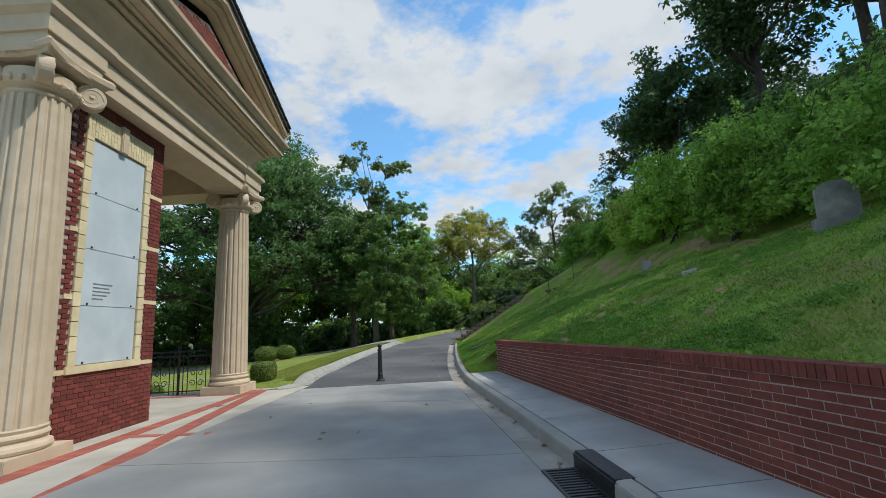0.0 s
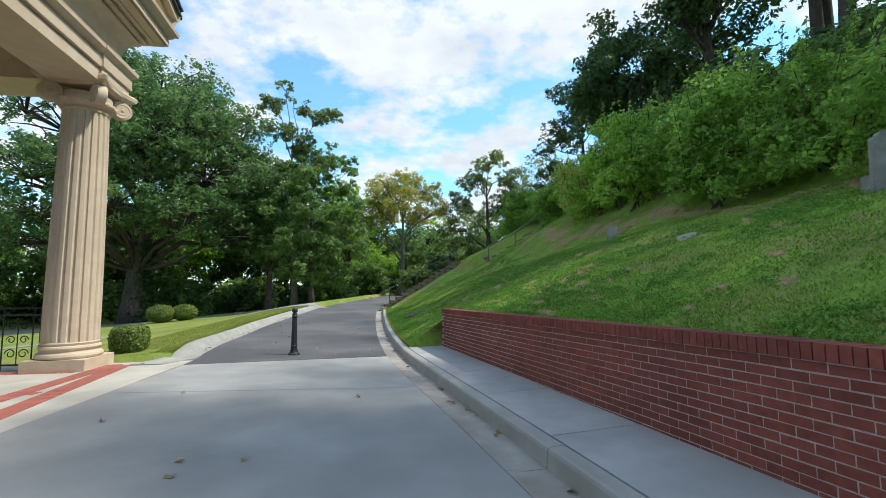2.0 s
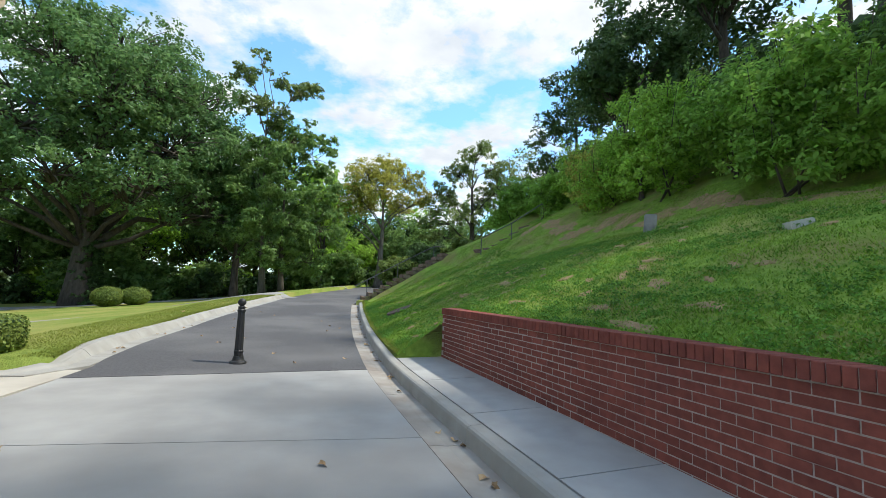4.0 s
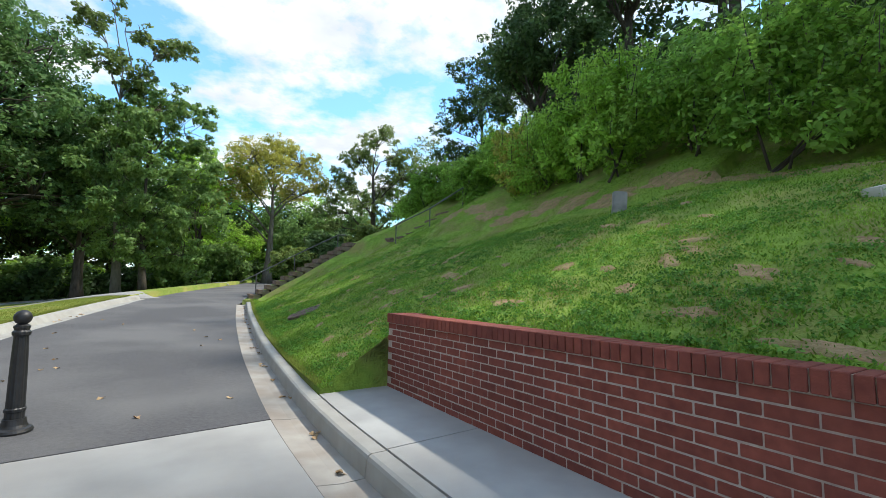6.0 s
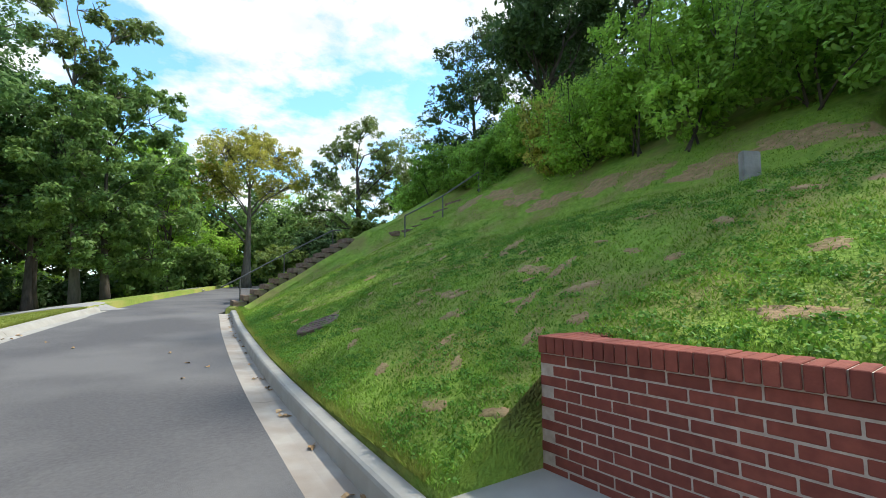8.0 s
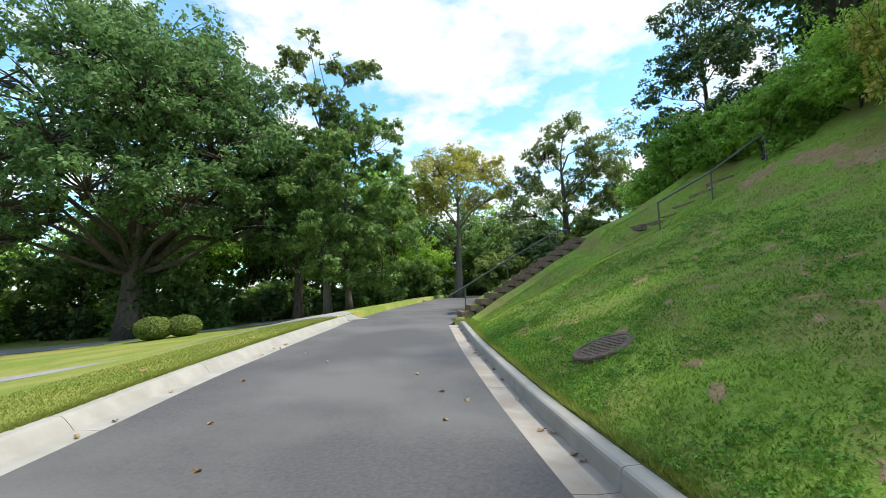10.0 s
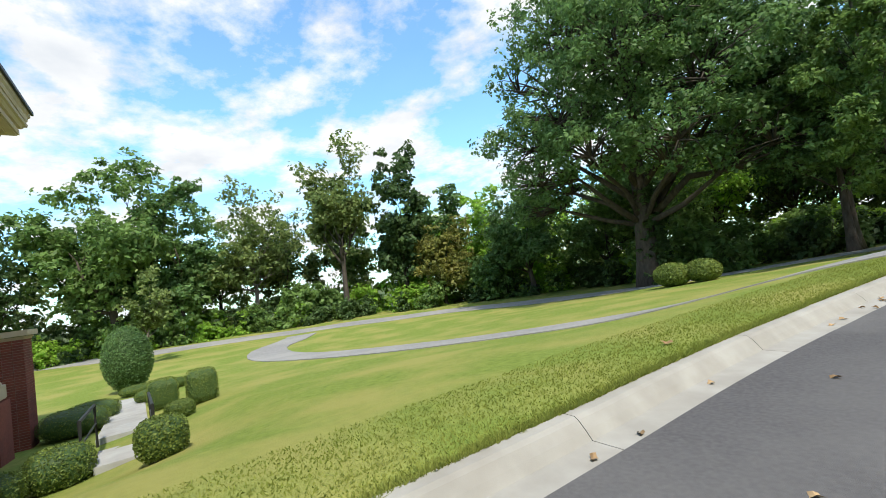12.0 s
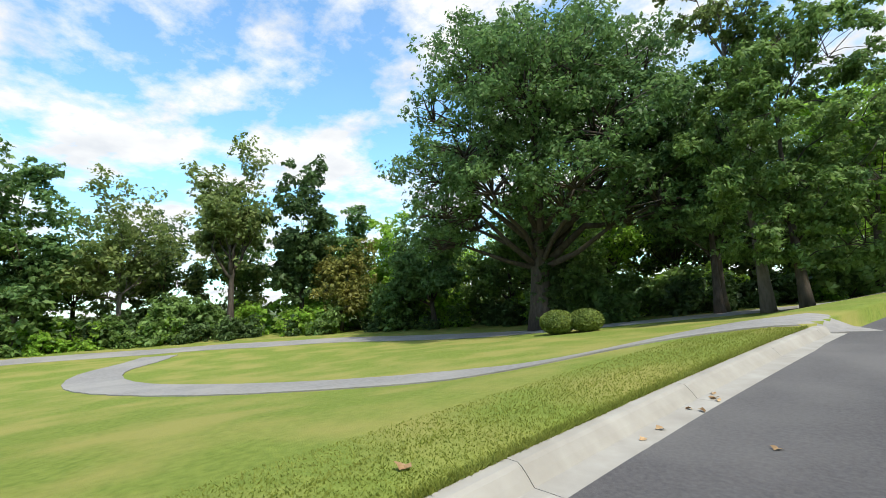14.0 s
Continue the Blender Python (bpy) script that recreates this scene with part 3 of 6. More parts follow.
# mortar body behind the bricks, following the slight fall of the courses
rows = []
for i in range(60):
    y = -14 + (WALL_END - 0.012 + 14) * i / 59
    x = wall_x(y)
    rows.append([(x + 0.010, y, wall_top(y) - CAP - 0.004), (x + DEEP - 0.012, y, wall_top(y) - CAP - 0.004)])
strip("mortar_core", rows, M_MORTAR, 1.35, parent=retaining)
rows = []
for i in range(60):
    y = -14 + (WALL_END - 0.008 + 14) * i / 59
    x = wall_x(y)
    rows.append([(x - 0.002, y, wall_top(y) - 0.007), (x + DEEP - 0.008, y, wall_top(y) - 0.007)])
strip("cap_mortar", rows, M_MORTAR, CAP - 0.004, parent=retaining)

rng = random.Random(5)
lean = math.degrees(math.atan(0.093))
tilt = math.degrees(math.atan(-0.0175))
near_b, far_b, near_c, far_c = [], [], [], []
course_n = 13
for c in range(course_n):
    y = WALL_END - PITCH / 2 - (PITCH / 2 if c % 2 else 0.0)
    while y > -13.5:
        z = wall_top(y) - CAP - 0.006 - COURSE * (c + 0.5)
        if z > rise(y) + 0.12:
            m = pose(wall_x(y) + 0.006 + DEEP / 4 + rng.uniform(-0.002, 0.002), y, z + rng.uniform(-0.0015, 0.0015), tilt if y > 5 else -0.45, 0, lean + rng.uniform(-0.4, 0.4))
            (near_b if y > 8.75 else far_b).append(m)
        y -= PITCH
y = WALL_END - 0.034
while y > -13.5:
    m = pose(wall_x(y) + DEEP / 2 - 0.006, y, wall_top(y) - CAP / 2 + rng.uniform(-0.0015, 0.0015), tilt if y > 5 else -0.45, 0, lean + rng.uniform(-0.7, 0.7))
    (near_c if y > 6.0 else far_c).append(m)
    y -= 0.0677
joined_bricks("brick_courses", far_b, (DEEP / 2, BL, BH), M_BRICKS, retaining, "weathered red bricks in running bond")
joined_bricks("cap_courses", far_c, (DEEP + 0.02, BH + 0.002, CAP), M_BRICKS, retaining, "red bricks set on edge")

# short return at the end of the wall, turning into the slope
ret = tagged(empty("return_wall", pose(wall_x(WALL_END) + DEEP + 0.004, WALL_END - 0.11, 0, 0, 0, -8)), "short red brick return wall running into the bank", "wall", kind="structure")
bm = bmesh.new()
box(bm, 0.0, 1.05, -0.09, 0.09, 0.1, 0.90)
part("mortar_core", bm, M_MORTAR, ret)
spots = []
for c in range(12):
    x = 0.1 + (0.1 if c % 2 else 0)
    while x < 1.0:
        spots.append(pose(x, 0, 0.90 - COURSE * (c + 0.5), 0, 0, 90))
        x += PITCH
joined_bricks("brick_courses", spots, (0.20, BL, BH), M_BRICKS, ret, "red bricks in running bond")
spots = [pose(0.034 + 0.0677 * k, 0, 0.955, 0, 0, 90 + rng.uniform(-0.6, 0.6)) for k in range(16)]
cap_me = brick_mesh("brick", DEEP + 0.02, BH + 0.002, CAP)
cap_me.materials.append(M_BRICK)
for m in spots:
    o = new("brick", cap_me)
    o.parent = ret
    o.matrix_local = m


# ---- memorial pavilion ----
BMAT = pose(-5.22, 11.52, 0, 0, 0, 0.6)
NMAT = pose(-5.22, 11.52, 0, 0, 0, -3.0)
BAY, NB, LIFT, SKEW = 5.95, 5.5, 0.2, 0.0629
pav = empty("pavilion", BMAT @ Matrix.Translation((0, 0, LIFT)))
tagged(pav, "red brick memorial pavilion with tan stone Ionic columns and pediment", "building")


def ring(bm, x0, x1, y0, y1, prof):
    """A moulding of (out, z) swept round a rectangle, mitred at the corners."""
    loops = []
    for out, z in prof:
        loops.append([bm.verts.new(p) for p in ((x0 - out, y0 - out, z), (x1 + out, y0 - out, z), (x1 + out, y1 + out, z), (x0 - out, y1 + out, z))])
    for a, b in zip(loops, loops[1:]):
        for i in range(4):
            bm.faces.new((a[i], a[(i + 1) % 4], b[(i + 1) % 4], b[i]))


EX0, EX1, EY0, EY1 = -2 * NB - 0.42, 0.42, -BAY - 0.42, 0.42
bm = bmesh.new()
ring(bm, EX0, EX1, EY0, EY1, [(-0.84, 5.75), (-0.84, 4.96), (0, 4.96), (0, 5.165), (-0.025, 5.17), (-0.025, 5.195), (0.045, 5.20), (0.045, 5.40), (0.02, 5.405), (0.02, 5.43), (0.09, 5.45), (0.145, 5.50), (0.15, 5.57), (0.02, 5.60)])
part("architrave", bm, M_STONE, pav, "tan painted stone architrave with fascia bands")
bm = bmesh.new()
ring(bm, EX0, EX1, EY0, EY1, [(-0.06, 5.58), (-0.06, 5.84), (-0.03, 5.96), (0.02, 6.06), (0.09, 6.14), (0.17, 6.185), (0.17, 6.215), (0.13, 6.22), (0.13, 6.26), (0.25, 6.265), (0.25, 6.31),
                              (0.21, 6.315), (0.21, 6.35), (0.34, 6.355), (0.34, 6.38), (0.50, 6.385), (0.50, 6.40), (0.48, 6.40), (0.48, 6.42), (0.54, 6.42), (0.54, 6.55), (0.51, 6.555), (0.51, 6.585), (0.58, 6.60),
                              (0.63, 6.67), (0.68, 6.69), (0.69, 6.76), (-0.3, 6.80)])
part("cornice", bm, M_STONE, pav, "tan painted cornice above a coved frieze")
# blocks over the columns break the architrave forward
for cx, cy in [(0, 0), (0, -BAY), (-NB, 0), (-2 * NB, 0), (-NB, -BAY), (-2 * NB, -BAY)]:
    bm = bmesh.new()
    ring(bm, cx - 0.41, cx + 0.41, cy - 0.41, cy + 0.41, [(-0.3, 4.961), (0.06, 4.961), (0.06, 5.20), (0.095, 5.205), (0.095, 5.43), (0.12, 5.45), (0.17, 5.50), (0.175, 5.575), (0.05, 5.605), (0.05, 5.63), (-0.3, 5.63)])
    part("architrave_block", bm, M_STONE, pav)
bm = bmesh.new()
box(bm, EX0 + 0.5, EX1 - 0.5, EY0 + 0.5, EY1 - 0.5, 5.66, 5.74)
part("porch_ceiling", bm, M_STONE, pav)

# pediment and roof
MIDY, TIP, OUT = (EY0 + EY1) / 2, 6.98, 1.11
half = OUT - MIDY
APEX = TIP + 0.295 * half
for sx, xo in ((1, EX1), (-1, EX0)):
    bm = bmesh.new()
    xa = xo + sx * 0.28
    tri = [(xa, EY1, 6.80), (xa, EY0, 6.80), (xa, MIDY, 6.80 + (APEX - TIP) * (EY1 - MIDY) / half)]
    back = [(xa - sx * 0.25, y, z) for _, y, z in tri]
    v = [bm.verts.new(p) for p in tri + back]
    for f in ((0, 1, 2), (5, 4, 3), (0, 3, 4, 1), (1, 4, 5, 2), (2, 5, 3, 0)):
        bm.faces.new([v[i] for i in f])
    part("tympanum", bm, M_MORTAR, pav)
spots = []
for c in range(36):
    z = 6.84 + c * COURSE
    reach = (1 - (z + 0.06 - 6.80) / ((APEX - TIP) * (EY1 - MIDY) / half)) * (EY1 - MIDY)
    y = MIDY - reach + (0.1 if c % 2 else 0.2)
    while y < MIDY + reach - 0.1:
        spots.append(pose(EX1 + 0.25, y, z))
        y += PITCH
joined_bricks("tympanum_bricks", spots, (0.09, BL, BH), M_BRICKS, pav, "red brick pediment infill")
slope = math.atan2(APEX - TIP, half)
for side in (1, -1):
    yt = MIDY + side * half
    for name, x0, x1, lo, hi, mt in (("raking_cornice", EX1 + 0.2, EX1 + 0.40, -0.24, -0.14, M_STONE), ("raking_cornice", EX1 + 0.2, EX1 + 0.52, -0.14, -0.02, M_STONE),
                                     ("raking_cornice", EX1 + 0.2, EX1 + 0.64, -0.02, 0.12, M_STONE), ("roof_slope", EX0 - 1.02, EX1 + 0.70, 0.125, 0.20, M_ROOF)):
        bm = bmesh.new()
        pts = [(yt, TIP), (MIDY, APEX)]
        v = [bm.verts.new((x, y, z + o + 0.1)) for x in (x0, x1) for (y, z) in pts for o in (lo, hi)]
        for f in ((0, 1, 3, 2), (4, 6, 7, 5), (0, 4, 5, 1), (2, 3, 7, 6), (0, 2, 6, 4), (1, 5, 7, 3)):
            bm.faces.new([v[i] for i in f])
        part(name, bm, mt, pav)
    # slates along the rake, overlapping
    n = 22
    bm = bmesh.new()
    for k in range(n):
        t = (k + 0.5) / n
        y, z = yt + (MIDY - yt) * t, TIP + (APEX - TIP) * t + 0.31
        box(bm, -0.17, 0.06, -half / n * 0.62, half / n * 0.5, 0.0, 0.045, m=Matrix.Translation((EX1 + 0.68, y, z + 0.012)) @ pose(0, 0, 0, -math.degrees(slope) * side + 4 * side))
    tagged(part("rake_slates", bm, M_ROOF, pav, "dark slates stepping down the gable edge"), kind="stuff")
    # eaves gutter
    bm = bmesh.new()
    prof = [(0.50, 6.78), (0.56, 6.80), (0.58, 6.90), (0.64, 6.93), (0.66, 7.03), (0.70, 7.08), (0.71, 7.22), (0.62, 7.23), (0.50, 7.10)]
    ln = []
    for out, z in prof:
        yy = (EY1 + out) if side > 0 else (EY0 - out)
        ln.append([bm.verts.new((EX0 - out - 0.3, yy, z)), bm.verts.new((EX1 + out * 0.96, yy, z))])
    for a, b in zip(ln, ln[1:]):
        bm.faces.new((a[0], a[1], b[1], b[0]))
    bm.faces.new([l[0] for l in ln])
    bm.faces.new([l[1] for l in ln])
    part("eaves_moulding", bm, M_STONE, pav)
    bm = bmesh.new()
    yy = (EY1 + 0.735) if side > 0 else (EY0 - 0.735)
    box(bm, EX0 - 1.06, EX1 + 0.70, yy - 0.03, yy + 0.03, 7.16, 7.27, 0.01)
    part("gutter_edge", bm, M_IRON, pav, "dark metal gutter edge")


# the north front runs slightly askew to the gable front
for o in pav.children:
    for v in o.data.vertices:
        v.co.y -= SKEW * v.co.x


def spiral(bm, m, r, w, turns=2.6, side=1):
    """A raised volute ribbon with its drum, flat on its xz plane."""
    lathe(bm, [(r * 0.98, -w / 2), (r, -w / 2 + 0.01), (r, w / 2 - 0.02), (r * 0.94, w / 2 - 0.01), (r * 0.9, w / 2 - 0.022)], 28, m @ pose(0, 0, 0, 90, 0, 0))
    pts = []
    for k in range(46):
        t = k / 45
        a = side * (t * turns * 2 * math.pi) + math.pi / 2
        rr = r * (0.93 * (1 - t) + 0.10)
        pts.append(m @ Vector((rr * math.cos(a), -w / 2 + 0.012, rr * math.sin(a))))
    tube(bm, pts, [0.026 * (1 - 0.55 * k / 45) for k in range(46)], 6)
    lathe(bm, [(0.04, -0.02), (0.035, 0.012), (0.015, 0.026)], 12, m @ Matrix.Translation((0, -w / 2 + 0.01, 0)) @ pose(0, 0, 0, 90, 0, 0))


def ionic_column():
    """Fluted column with torus base, square plinth and angle volutes, base at z 0."""
    col = empty("column")
    bm = bmesh.new()
    box(bm, -0.475, 0.475, -0.475, 0.475, -0.12, 0.19, 0.008)
    part("plinth", bm, M_STONE, col)
    bm = bmesh.new()
    pr = [(0.44, 0.191), (0.465, 0.20), (0.478, 0.235), (0.465, 0.275), (0.44, 0.288), (0.425, 0.292), (0.412, 0.315), (0.412, 0.335), (0.43, 0.345), (0.442, 0.37), (0.43, 0.40), (0.405, 0.412), (0.42, 0.45), (0.408, 0.47)]
    lathe(bm, pr, 48)
    part("base", bm, M_STONE, col, smooth=False)
    bm = bmesh.new()
    pr = []
    for k in range(15):
        t = k / 14
        r = 0.408 - 0.062 * t ** 1.7
        pr.append((r, 0.468 + (4.56 - 0.468) * t))
    lathe(bm, pr, 120, flute=20, depth=0.030)
    part("shaft", bm, M_STONE, col, "fluted tan stone shaft")
    bm = bmesh.new()
    lathe(bm, [(0.335, 4.355), (0.36, 4.375), (0.365, 4.40), (0.34, 4.42), (0.345, 4.44), (0.40, 4.47), (0.435, 4.53), (0.43, 4.575), (0.38, 4.60), (0.38, 4.70)], 40)
    for k in range(20):
        a = 2 * math.pi * k / 20
        lathe(bm, [(0.005, -0.055), (0.032, -0.03), (0.040, 0.0), (0.03, 0.03), (0.006, 0.045)], 8, Matrix.Translation((0.428 * math.cos(a), 0.428 * math.sin(a), 4.53)))
    part("echinus", bm, M_STONE, col, "carved egg band")
    for k in range(4):
        a = 45 + 90 * k
        m = pose(0, 0, 0, 0, 0, a) @ Matrix.Translation((0.54, 0, 4.62))
        bm = bmesh.new()
        spiral(bm, m, 0.175, 0.15, side=1)
        spiral(bm, m @ pose(0, 0, 0, 0, 0, 180), 0.172, 0.15, side=-1)
        tube(bm, [m @ Vector((-0.08, 0, 0.165)), m @ Vector((-0.20, 0, 0.15)), m @ Vector((-0.32, 0, 0.16))], 0.05, 8)
        part("volute", bm, M_STONE, col, "spiral volute")
        bm = bmesh.new()
        mm = pose(0, 0, 0, 0, 0, 90 * k) @ Matrix.Translation((0.44, 0, 4.86))
        for q in range(5):
            b = math.pi * (0.15 + 0.7 * q / 4)
            lathe(bm, [(0.006, 0.0), (0.03, 0.03), (0.036, 0.06), (0.012, 0.09)], 8, mm @ Matrix.Translation((0.0, 0.085 * math.cos(b), -0.07 + 0.07 * math.sin(b))))
        part("rosette", bm, M_STONE, col)
    bm = bmesh.new()
    top = []
    for out, z in ((0.50, 4.80), (0.53, 4.84), (0.57, 4.86), (0.585, 4.925), (0.56, 4.962)):
        lp = []
        for k in range(4):
            for q in range(7):
                u = q / 6 * 2 - 1
                a = math.radians(90 * k)
                d = out - 0.11 * (1 - u * u) * (0.999)
                p = Vector((d, u * out * 0.97, z))
                lp.append(bm.verts.new((p.x * math.cos(a) - p.y * math.sin(a), p.x * math.sin(a) + p.y * math.cos(a), z)))
        top.append(lp)
    for a, b in zip(top, top[1:]):
        for i in range(28):
            bm.faces.new((a[i], a[(i + 1) % 28], b[(i + 1) % 28], b[i]))
    bm.faces.new(top[0][::-1])
    bm.faces.new(top[-1])
    part("abacus", bm, M_STONE, col)
    for o in col.children:
        if o.name.split(".")[0] in ("echinus", "volute", "rosette", "abacus"):
            o.location.z += LIFT
    return col


first = ionic_column()
first.matrix_world = BMAT @ Matrix.Translation((0, 0, 0.12))
tagged(first, "tall fluted tan stone Ionic column on a square plinth", "column", "columns of the pavilion")
for cx, cy in [(0, -BAY), (-NB, 0), (-2 * NB, 0), (-NB, -BAY), (-2 * NB, -BAY)]:
    copy_thing(first, BMAT @ Matrix.Translation((cx, cy - SKEW * cx, 0.12)))


# brick block with the marble memorial tablet
blk = tagged(empty("tablet_wall", BMAT), "dark red brick wall with cream bands framing a marble tablet", "wall", kind="structure")
BX, BY0, BY1 = 0.15, -5.55, -3.42
bm = bmesh.new()
box(bm, -3.0, BX - 0.012, BY0 + 0.012, BY1 - 0.012, -0.1, 5.9)
part("mortar_core", bm, M_MORTAR, blk)
spots, cream, halves = [], [], []
NY0, NY1, NZ0, NZ1 = -5.32, -3.80, 1.20, 4.95
bands = (2.17, 3.12, 4.07)
c = 0
z = 0.06
while z < 5.8:
    tan = any(abs(z - b) < COURSE * 0.55 for b in (1.16, *bands))
    y = BY1 - (PITCH / 2 if c % 2 else PITCH)
    if c % 2 == 0 and not tan:
        halves.append(pose(BX - 0.045, BY1 - PITCH / 4 - 0.002, z))
    while y > BY0 + 0.05:
        if not (NY0 - 0.02 < y < NY1 + 0.02 and NZ0 - 0.03 < z < NZ1 + 0.05):
            (cream if tan else spots).append(pose(BX - 0.045, y, z))
        y -= PITCH
    x = BX - (PITCH if c % 2 else PITCH * 0.5) - 0.005
    while x > -2.9:
        (cream if tan else spots).append(pose(x, BY1 - 0.045, z, 0, 0, 90))
        x -= PITCH
    z += COURSE
    c += 1
joined_bricks("brick_courses", spots, (0.10, BL, BH), M_DBRICK, blk, "dark red glazed bricks in running bond")
joined_bricks("closer_bricks", halves, (0.10, BL / 2 - 0.006, BH), M_DBRICK, blk, "half bricks at the wall corner")
joined_bricks("cream_courses", [m @ Matrix.Translation((0.004 if abs(m[0][1]) < 0.5 else 0, 0, 0)) for m in cream], (0.104, PITCH - 0.002, COURSE), M_CREAM, blk, "thin cream brick bands")
# cream brick jambs and head of the niche
for y in (NY0 + 0.075, NY1 - 0.075):
    bm = bmesh.new()
    z = NZ0
    while z < NZ1 - 0.4:
        box(bm, BX - 0.10, BX + 0.03, y - 0.07, y + 0.07, z + 0.004, z + 0.20, 0.004)
        z += 0.205
    part("niche_jamb", bm, M_CREAM, blk, "cream brick niche jamb")
bm = bmesh.new()
k = 0
y = NY0 + 0.01
while y < NY1 - 0.03:
    for z0, z1 in (((NZ1 - 0.40, NZ1 - 0.21), (NZ1 - 0.205, NZ1 - 0.005)) if k % 2 else ((NZ1 - 0.40, NZ1 - 0.30), (NZ1 - 0.295, NZ1 - 0.11), (NZ1 - 0.105, NZ1 - 0.005))):
        box(bm, BX - 0.10, BX + 0.032, y, y + 0.062, z0, z1, 0.003)
    y += 0.0667
    k += 1
part("flat_arch", bm, M_CREAM, blk, "cream brick flat arch over the tablet")
bm = bmesh.new()
box(bm, BX - 0.1, BX + 0.075, (NY0 + NY1) / 2 - 0.075, (NY0 + NY1) / 2 + 0.075, NZ1 - 0.42, NZ1 + 0.03, 0.012)
part("keystone", bm, M_STONE, blk, "tan keystone")
bm = bmesh.new()
box(bm, BX - 0.1, BX + 0.035, NY0 - 0.02, NY1 + 0.02, NZ0 - 0.10, NZ0 + 0.01, 0.008)
part("niche_sill", bm, M_CREAM, blk, "cream stone sill")
tab = tagged(empty("memorial_tablet", BMAT), "grey marble memorial tablet of stacked slabs with dark bolts", "tablet")
ty0, ty1 = NY0 + 0.16, NY1 - 0.16
th = (NZ1 - 0.42 - NZ0 - 0.02) / 4
for k in range(4):
    bm = bmesh.new()
    z0 = NZ0 + 0.015 + k * th
    box(bm, BX - 0.05, BX + 0.002, ty0, ty1, z0 + 0.004, z0 + th - 0.004, 0.003)
    slab = part("slab", bm, M_MARBLE, tab)
    for yy in (ty0 + 0.13, ty1 - 0.13):
        bm = bmesh.new()
        lathe(bm, [(0.016, 0.0), (0.016, 0.012), (0.008, 0.018)], 10, Matrix.Translation((BX + 0.001, yy, z0 + 0.03)) @ pose(0, 0, 0, 0, 90, 0))
        part("bolt", bm, M_IRON, tab, "dark bolt head")
for q, w in enumerate((0.40, 0.34, 0.36, 0.30, 0.22)):
    bm = bmesh.new()
    box(bm, BX + 0.0, BX + 0.0035, ty0 + 0.22, ty0 + 0.22 + w, NZ0 + th + 0.33 - q * 0.055, NZ0 + th + 0.352 - q * 0.055)
    part("inscription_line", bm, M_DARK, tab, "faint engraved line")


# terrace paving in front and under the porch
def tz(y):
    return 0.105 + 0.010 * (12 - y)


def bw(x, y):
    p = BMAT @ Vector((x, y, 0))
    return p.x, p.y


terr = tagged(empty("terrace"), "pale concrete terrace with red brick bands", "terrace", kind="structure")
rows = []
for i in range(31):
    y = -6 + (12.0 + 6) * i / 30
    rows.append([(x, y + 0.0 * x, tz(y)) for x in span(-16.5, left_x(y) - 0.025, 12)])
strip("terrace_slab", rows, M_TERR, 0.13, parent=terr)


def band(a, b, width):
    """A band of pavers laid across its run, a touch proud of the concrete."""
    a, b = Vector((*a, 0)), Vector((*b, 0))
    d = (b - a).normalized()
    s = Vector((-d.y, d.x, 0))
    n = int((b - a).length / 0.102)
    ang = math.degrees(math.atan2(d.y, d.x))
    spots = [pose(*(a + d * 0.102 * (k + 0.5)).to_tuple()[:2], tz((a + d * 0.102 * (k + 0.5)).y) - 0.014, math.degrees(math.atan(-0.010)) * abs(d.y) * 0, 0, ang) for k in range(n)]
    return joined_bricks("paver_band", spots, (0.096, width, 0.04), M_REDPAVE, terr, "red brick paver band")


def outer_x(y):
    return -4.42 + 0.118 * (11.7 - y)


band((outer_x(-1.0), -1.0), (outer_x(11.75), 11.75), 0.26)
band(bw(0.62, -11.0), bw(0.62, 0.30), 0.26)
for yy in (-4.75, -2.2):
    p0 = bw(0.76, yy)
    p1 = (outer_x(p0[1]) - 0.14, p0[1] - 0.03)
    if p1[0] > p0[0] + 0.12:
        band(p0, p1, 0.16)
band((outer_x(6.7) + 0.14, 6.72), (outer_x(6.7) + 0.55, 6.70), 0.16)
band((-13.1, 11.45), (-4.75, 11.05), 0.22)


# ---- north side: brick base, sills, piers, iron railings ----
nb = tagged(empty("porch_base", NMAT), "red brick porch base with tan stone sills", "wall", kind="structure")
bm = bmesh.new()
box(bm, -2 * NB - 0.7, -0.55, -0.12, 0.26, -2.4, 0.02)
part("mortar_core", bm, M_MORTAR, nb)
spots = []
for c in range(26):
    z = -0.02 - COURSE * (c + 0.5)
    x = -0.70 - (PITCH / 2 if c % 2 else 0)
    while x > -2 * NB - 0.65:
        spots.append(pose(x, 0.225, z, 0, 0, 90))
        x -= PITCH
joined_bricks("brick_courses", spots, (0.10, BL, BH), M_BRICKS, nb, "red bricks of the porch base")
for x0, x1 in ((-NB + 0.5, -0.5), (-2 * NB + 0.5, -NB - 0.5)):
    bm = bmesh.new()
    box(bm, x0, x1, -0.16, 0.34, 0.0, 0.07, 0.01)
    box(bm, x0, x1, -0.12, 0.30, -0.14, 0.0, 0.01)
    part("sill", bm, M_STONE, nb, "tan stone sill")


